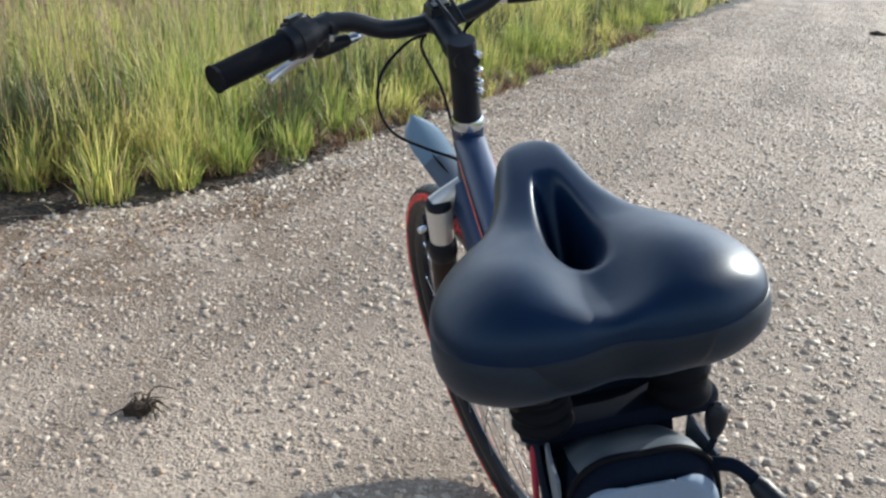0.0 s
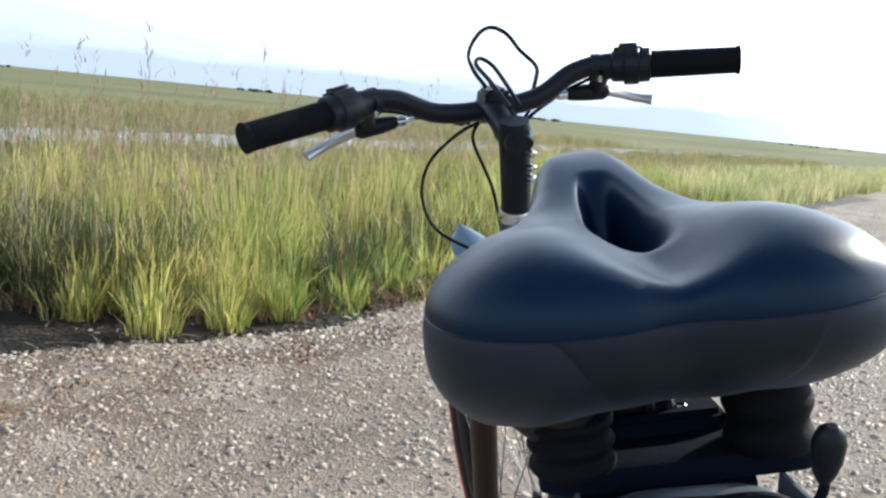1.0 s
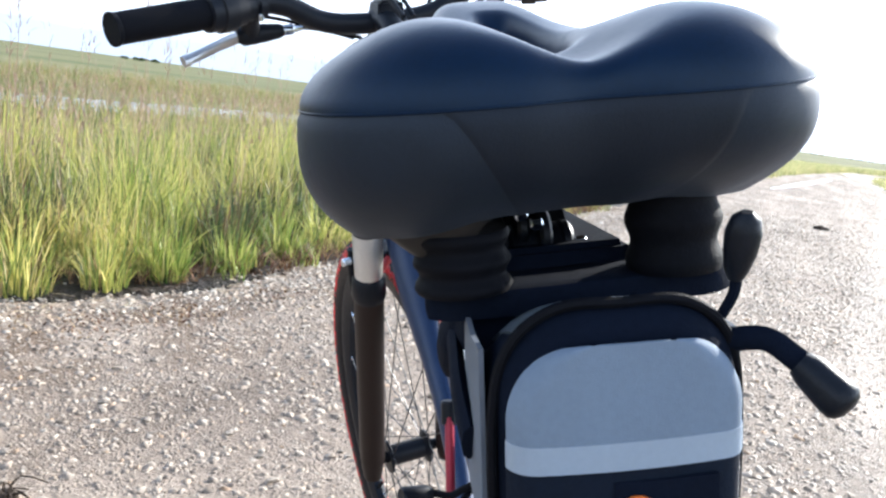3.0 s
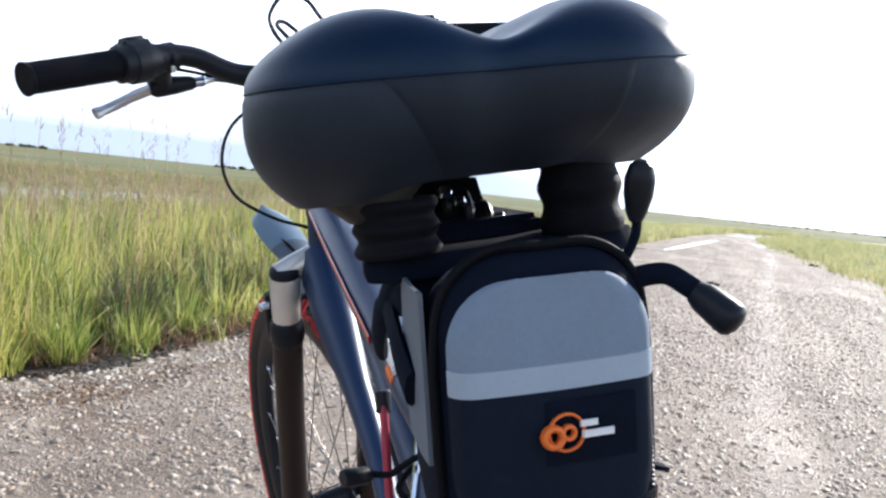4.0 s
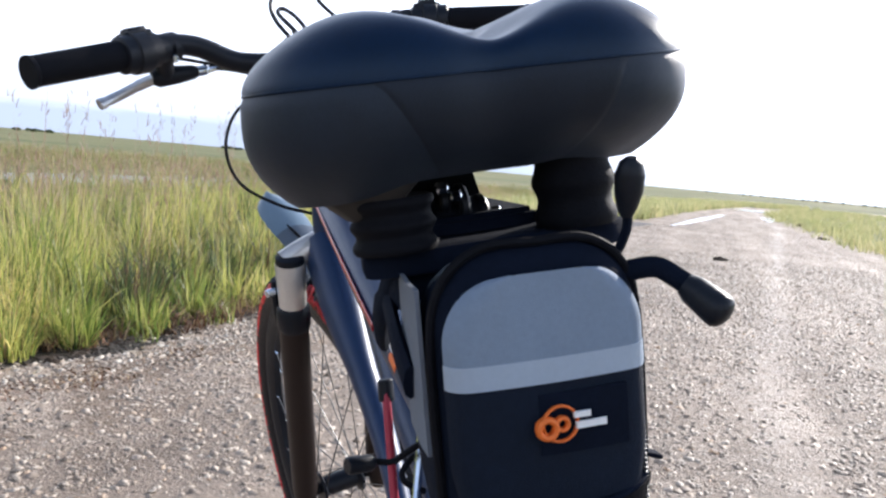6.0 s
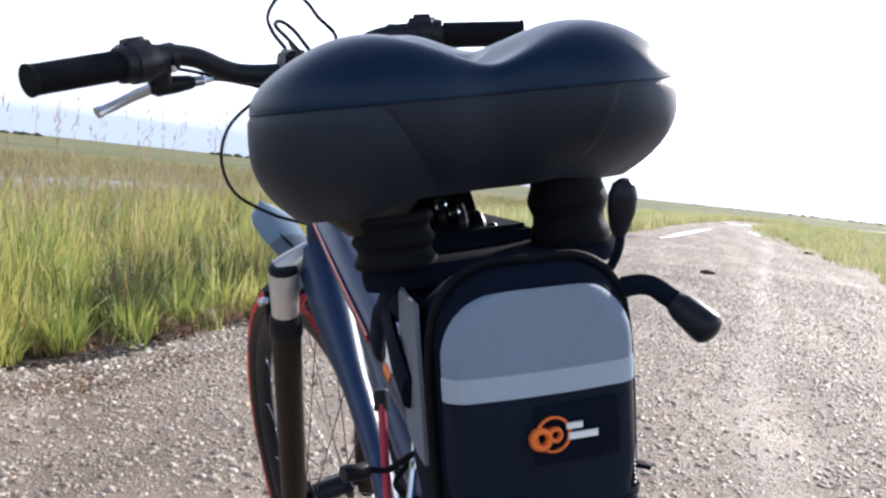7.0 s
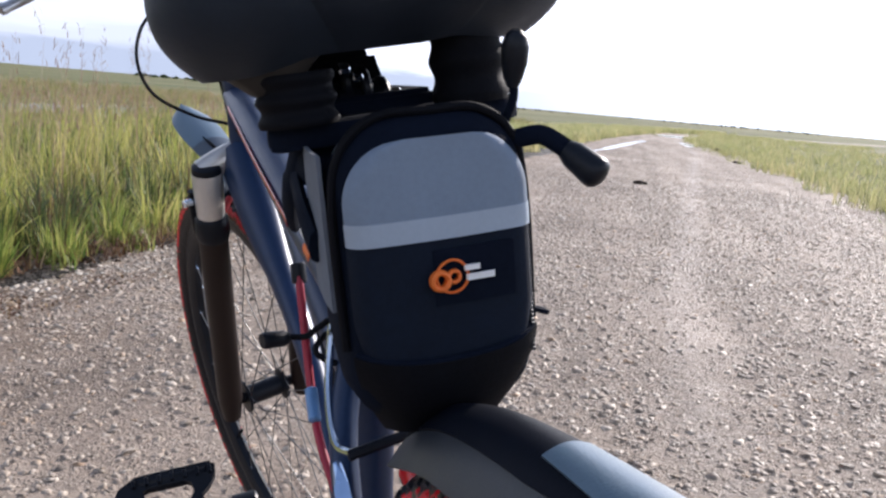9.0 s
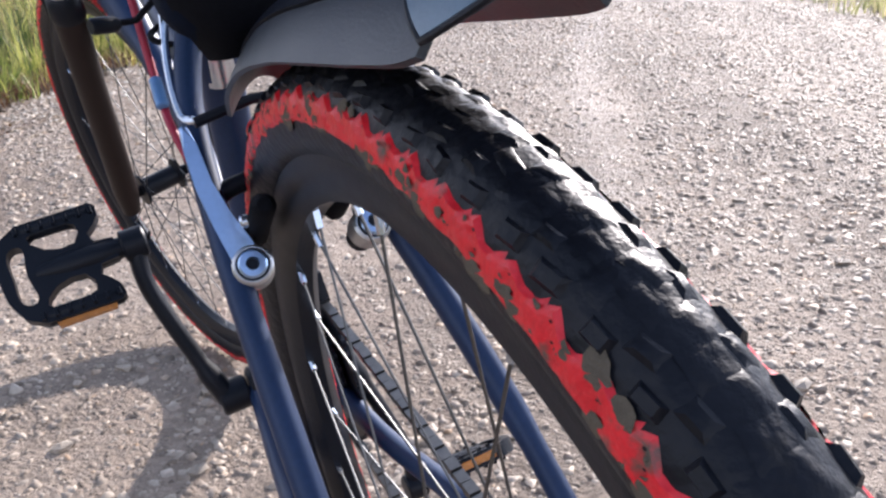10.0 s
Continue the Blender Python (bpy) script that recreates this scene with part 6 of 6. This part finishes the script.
for x, z, wdt, h in ((0.0092, 0.7722, 0.0078, 0.0026), (0.0132, 0.7676, 0.0142, 0.0030)):
    bm = bmesh.new()
    block(bm, Matrix.Translation((x, face_y(x, z) - 0.0064, z)) @ Matrix.Rotation(radians(90), 4, "X"), wdt, h, 0.0012, 0.9)
    part("badge_bar", bm, M_white, bag, "white badge bar")
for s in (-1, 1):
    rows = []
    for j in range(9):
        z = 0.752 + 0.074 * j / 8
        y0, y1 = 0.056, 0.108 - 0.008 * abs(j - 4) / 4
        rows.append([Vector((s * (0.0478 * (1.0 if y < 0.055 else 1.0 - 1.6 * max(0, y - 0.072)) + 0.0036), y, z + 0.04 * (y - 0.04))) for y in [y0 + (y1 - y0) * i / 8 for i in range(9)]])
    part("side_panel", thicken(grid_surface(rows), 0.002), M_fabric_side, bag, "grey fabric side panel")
    part("zip_cord", tube(spline([(s * 0.0478, 0.050, 0.735), (s * 0.0480, 0.050, 0.80), (s * 0.0415, 0.0485, 0.829), (s * 0.024, 0.0475, 0.8425), (0.0, 0.0475, 0.8432)], 6), 0.0022, 8), M_matt, bag, "black zip")
rows = []
for j in range(9):
    y = 0.0490 + 0.058 * j / 8
    f = float(np.interp(y, [k[0] for k in BAG_Y], [k[1] for k in BAG_Y]))
    row = []
    for i in range(17):
        x = -0.040 + 0.080 * i / 16
        over = max(0.0, abs(x) - 0.0158)
        z = 0.8125 + math.sqrt(0.032 ** 2 - over ** 2)
        row.append(Vector((x * f, y, 0.78 + (z - 0.78) * f + 0.0016 - 0.36 * max(0.0, y - 0.052) * max(0.0, (z - 0.76) / 0.085))))
    rows.append(row)
part("top_panel", thicken(grid_surface(rows), 0.002), M_fabric_mid, bag, "dark grey coated fabric top panel")
bm = bmesh.new()
rows = []
for j in range(8):
    f = j / 7
    w = 0.0470 - 0.017 * f ** 1.6
    y0 = 0.0312 + 0.020 * f ** 1.6
    z = 0.7285 - 0.040 * f
    rows.append([Vector((w * q * (1 - 0.05 * abs(q) ** 4), y0 + 0.012 * abs(q) ** 4, z + 0.006 * (1 - f) * (abs(q) ** 2) )) for q in [-1 + i / 8 for i in range(17)]])
part("bottom_panel", thicken(grid_surface(rows), 0.003), M_matt, bag, "smooth black bottom panel")
part("bottom_cord", tube([Vector((r.x, r.y - 0.001, r.z)) for r in rows[0]], 0.0017, 8), M_web, bag, "piped lower seam")
net = bmesh.new()
for k in range(30):
    z = 0.722 + 0.062 * k / 29
    sweep(net, [(0.0432, 0.039, z), (0.0452, 0.0450, z + 0.0004), (0.0461, 0.053, z + 0.0010), (0.0458, 0.064, z + 0.0016)], 0.0010, 6)
tagged(part("side_netting", net, M_net, bag, "dark coarse netting on the bag's flank"), "dark coarse netting on the bag's flank", kind="stuff")
# zip pulls and strap ends
part("zip_pull", tube(spline([(0.040, 0.052, 0.832), (0.043, 0.046, 0.844), (0.042, 0.042, 0.856), (0.042, 0.040, 0.866)], 4), 0.0022, 8), M_web, bag, "looped zip cord")
part("zip_toggle", tube([(0.042, 0.0435, 0.850), (0.042, 0.0425, 0.854), (0.0425, 0.0410, 0.861), (0.0427, 0.0395, 0.868), (0.0428, 0.0380, 0.873), (0.0428, 0.0373, 0.8755)], [0.0028, 0.0046, 0.0062, 0.0066, 0.0052, 0.0022], 16), M_black, bag, "black moulded zip toggle")
part("side_cord", tube(spline([(0.042, 0.052, 0.824), (0.054, 0.043, 0.8265), (0.062, 0.037, 0.821), (0.067, 0.032, 0.816)], 5), 0.0048, 10, flat=0.8), M_web, bag, "black woven side pull")
part("side_toggle", tube([(0.0635, 0.0350, 0.8190), (0.0660, 0.0325, 0.8165), (0.0718, 0.0246, 0.8092), (0.0734, 0.0224, 0.8073), (0.0744, 0.0211, 0.8060), (0.0750, 0.0203, 0.8053)], [0.0050, 0.0067, 0.0078, 0.0076, 0.0060, 0.0030], 18), M_black, bag, "black moulded pull end")
part("side_tab", plate([(-0.006, -0.004), (0.006, -0.004), (0.006, 0.004), (-0.006, 0.004)], 0.0025, Matrix.Translation((0.055, 0.060, 0.735)) @ Matrix.Rotation(radians(20), 4, "Y"), 0.0008), M_web, bag, "small side tab")
part("post_strap", tube(spline([(-0.030, 0.135, 0.78), (-0.026, 0.175, 0.775), (0.0, 0.195, 0.772), (0.026, 0.175, 0.775), (0.030, 0.135, 0.78)], 6), 0.010, 8, flat=0.25), M_web, bag, "black hook-and-loop post strap")
part("rail_strap", tube(spline([(-0.046, 0.118, 0.832), (-0.0490, 0.150, 0.806), (-0.0480, 0.176, 0.788), (-0.0440, 0.200, 0.774)], 5), [0.0075] * 6 + [0.0095] * 10, 10, flat=0.45), M_web, bag, "black rail strap looped round the frame")
part("rail_strap", tube(spline([(0.046, 0.118, 0.832), (0.046, 0.136, 0.816), (0.041, 0.172, 0.788)], 5), 0.0066, 8, flat=0.4), M_web, bag, "black rail strap")
part("side_strap", tube(spline([(-0.0470, 0.150, 0.806), (-0.0500, 0.122, 0.799), (-0.0525, 0.098, 0.792), (-0.0524, 0.076, 0.781)], 5), 0.0105, 8, flat=0.35), M_web, bag, "black compression strap across the bag's side")

# ---- cable lock clipped on the seat tube ----
lock = tagged(new("cable_lock"), "black cable lock clipped on the bicycle's seat tube", "cable lock")
lock.matrix_world = BIKE
part("lock_head", tube([(-0.0735, 0.189, 0.7023), (-0.0722, 0.1895, 0.7022), (-0.0590, 0.194, 0.700), (-0.0560, 0.195, 0.700)], [0.0046, 0.0054, 0.0052, 0.0034], 18), M_black, lock, "black lock head")
part("lock_cable", tube(spline([(-0.056, 0.195, 0.700), (-0.046, 0.19, 0.700), (-0.038, 0.185, 0.706), (-0.026, 0.178, 0.712), (0.0, 0.165, 0.705), (0.022, 0.185, 0.698), (0.020, 0.225, 0.692), (-0.010, 0.235, 0.688), (-0.030, 0.215, 0.690), (-0.040, 0.195, 0.686), (-0.025, 0.18, 0.680), (0.0, 0.17, 0.68)], 7), 0.0021, 8), M_matt, lock, "coiled black lock cable")

# ---- a dry seed husk lying on the mudguard ----
husk_bm = tube([(-0.0125, -0.2125, 0.7452), (-0.0100, -0.2135, 0.7468), (-0.0075, -0.2145, 0.7476)], [0.0004, 0.0010, 0.0004], 8, flat=0.6)
husk_bm.transform(BIKE)
tagged(part("seed_husk", husk_bm, mat("dry_husk", (0.42, 0.30, 0.16), 0.7)), "tiny dry straw-coloured seed husk on the mudguard", "seed husk")


# ---- small things on the road, distance ----
def clod(x, y, size, seed, label, category="clod"):
    bm = bmesh.new()
    bmesh.ops.create_icosphere(bm, subdivisions=3, radius=1)
    for v in bm.verts:
        k = 1 + 0.45 * noise.noise(v.co * 1.4 + Vector((seed, 0, 0))) + 0.2 * noise.noise(v.co * 4 + Vector((0, seed, 0)))
        v.co = Vector((v.co.x * size * 1.5 * k, v.co.y * size * k, max(-0.3, v.co.z) * size * 0.6 * k))
    bm.transform(Matrix.Translation((x, y, float(road_z(x)) + size * 0.1)))
    tagged(part("clod", bm, M_clod, smooth=True), label, category)


clod(0.11, 11.0, 0.060, 1.0, "dark lump of soil lying on the gravel road")
clod(2.59, 29.7, 0.13, 5.0, "dark clod of earth at the road's edge")
clod(2.31, 21.0, 0.075, 9.0, "dark clod of turf beside the verge")
clod(-2.15, 14.0, 0.07, 12.0, "dark clod of soil near the verge")


def twig_bundle(cx, cy):
    """A small uprooted tuft of dark roots."""
    rng = random.Random(8)
    ob = tagged(new("root_tuft"), "small dark uprooted tuft of dry roots on the gravel", "root tuft")
    ob.matrix_world = pose(cx, cy, float(road_z(cx)))
    for k in range(22):
        a = rng.uniform(0, 2 * math.pi)
        r = rng.uniform(0.03, 0.075) if k else 0.11
        h = rng.uniform(0.004, 0.035)
        pts = [(0.01 * math.cos(a), 0.01 * math.sin(a), 0.006), (r * 0.5 * math.cos(a + 0.3), r * 0.5 * math.sin(a + 0.3), h), (r * math.cos(a), r * math.sin(a), rng.uniform(0.002, 0.02))]
        part("root", tube(spline(pts, 3), [0.0028] * 3 + [0.0016] * 3 + [0.0008], 5), M_clod, ob)
    bm = bmesh.new()
    bmesh.ops.create_icosphere(bm, subdivisions=3, radius=0.034)
    for v in bm.verts:
        v.co = v.co * (1 + 0.5 * noise.noise(v.co * 50))
        v.co.z *= 0.7
    part("root_ball", bm, M_clod, ob, "dark crumbly root ball")


twig_bundle(-1.315, 0.84)


def far_trees():
    """Low clumps of bush and trees along the horizon."""
    rng = np.random.default_rng(77)
    V, Fc = [], []
    base = 0
    ico = bmesh.new()
    bmesh.ops.create_icosphere(ico, subdivisions=1, radius=1)
    iv = np.array([v.co[:] for v in ico.verts])
    it = np.array([[v.index for v in f.verts] for f in ico.faces])
    ico.free()
    for k in range(900):
        a = rng.uniform(-1.6, 1.3)
        d = rng.uniform(520, 900)
        dens = noise.noise((a * 5.0, 1.0, 0.0)) + 0.4 * noise.noise((a * 23.0, 4.0, 0.0))
        if dens < 0.02:
            continue
        h = rng.uniform(0.5, 1.5) * (1 + dens) * (1.0 if a < -0.3 else 0.45)
        c = np.array([d * math.sin(a), d * math.cos(a), h * 0.4])
        V.append(iv * (1 + rng.uniform(-0.3, 0.3, (len(iv), 1))) * np.array([h * rng.uniform(1.0, 2.4), h, h]) + c)
        Fc.append(it + base)
        base += len(iv)
    leaf = island_material("far_foliage", [(0.0, (0.030, 0.045, 0.020)), (1.0, (0.06, 0.075, 0.03))], rough=0.9, spec=0.1)
    cloud_mesh("far_trees", np.concatenate(V), np.concatenate(Fc), leaf, "low dark trees along the horizon", "trees")


far_trees()


# ---- the larger loose stones on the near road ----
def stone_material():
    """Colour picked at random for each stone."""
    m = mat("loose_stone", (0.36, 0.30, 0.235), 0.6, spec=0.3, var=0.18, scale=120, bump=0.4, bump_scale=500)
    n, l = m.node_tree.nodes, m.node_tree.links
    b = n["Principled BSDF"]
    info = n.new("ShaderNodeObjectInfo")
    tone = n.new("ShaderNodeMapRange")
    tone.inputs["To Min"].default_value, tone.inputs["To Max"].default_value = 0.7, 1.3
    l.new(info.outputs["Random"], tone.inputs["Value"])
    sc = n.new("ShaderNodeVectorMath")
    sc.operation = "SCALE"
    l.new(b.inputs["Base Color"].links[0].from_socket, sc.inputs[0])
    l.new(tone.outputs["Result"], sc.inputs["Scale"])
    l.new(sc.outputs["Vector"], b.inputs["Base Color"])
    return m


def build_stones():
    rng = random.Random(29)
    material = stone_material()
    shapes = []
    for k in range(8):
        bm = bmesh.new()
        bmesh.ops.create_icosphere(bm, subdivisions=1, radius=1)
        for v in bm.verts:
            w = 1 + 0.55 * noise.noise(v.co * 1.1 + Vector((k * 3.1, 0, 0))) + rng.uniform(-0.08, 0.08)
            v.co = Vector((v.co.x * 1.25 * w, v.co.y * 0.9 * w, v.co.z * 0.55 * w))
        me = bpy.data.meshes.new("stone")
        bm.to_mesh(me)
        bm.free()
        me.materials.append(material)
        shapes.append(me)
    made = 0
    while made < 260:
        y = 0.15 + 3.6 * rng.random() ** 1.2
        x = rng.uniform(-2.2, 1.9)
        if abs(x - float(wheel_track(y))) < 0.12 or x < float(soil_edge(y)) + 0.1:
            continue
        size = 0.007 + 0.009 * rng.random() ** 2
        ob = new("stone", shapes[made % 8])
        ob.parent = ROAD
        ob.matrix_basis = pose(x, y, float(road_z(x)) + 0.008 * noise.noise((x * 1.3, y * 0.8, 0)) + 0.22 * size, rng.uniform(-14, 14), rng.uniform(-14, 14), rng.uniform(0, 360)) @ Matrix.Scale(size, 4)
        made += 1


build_stones()
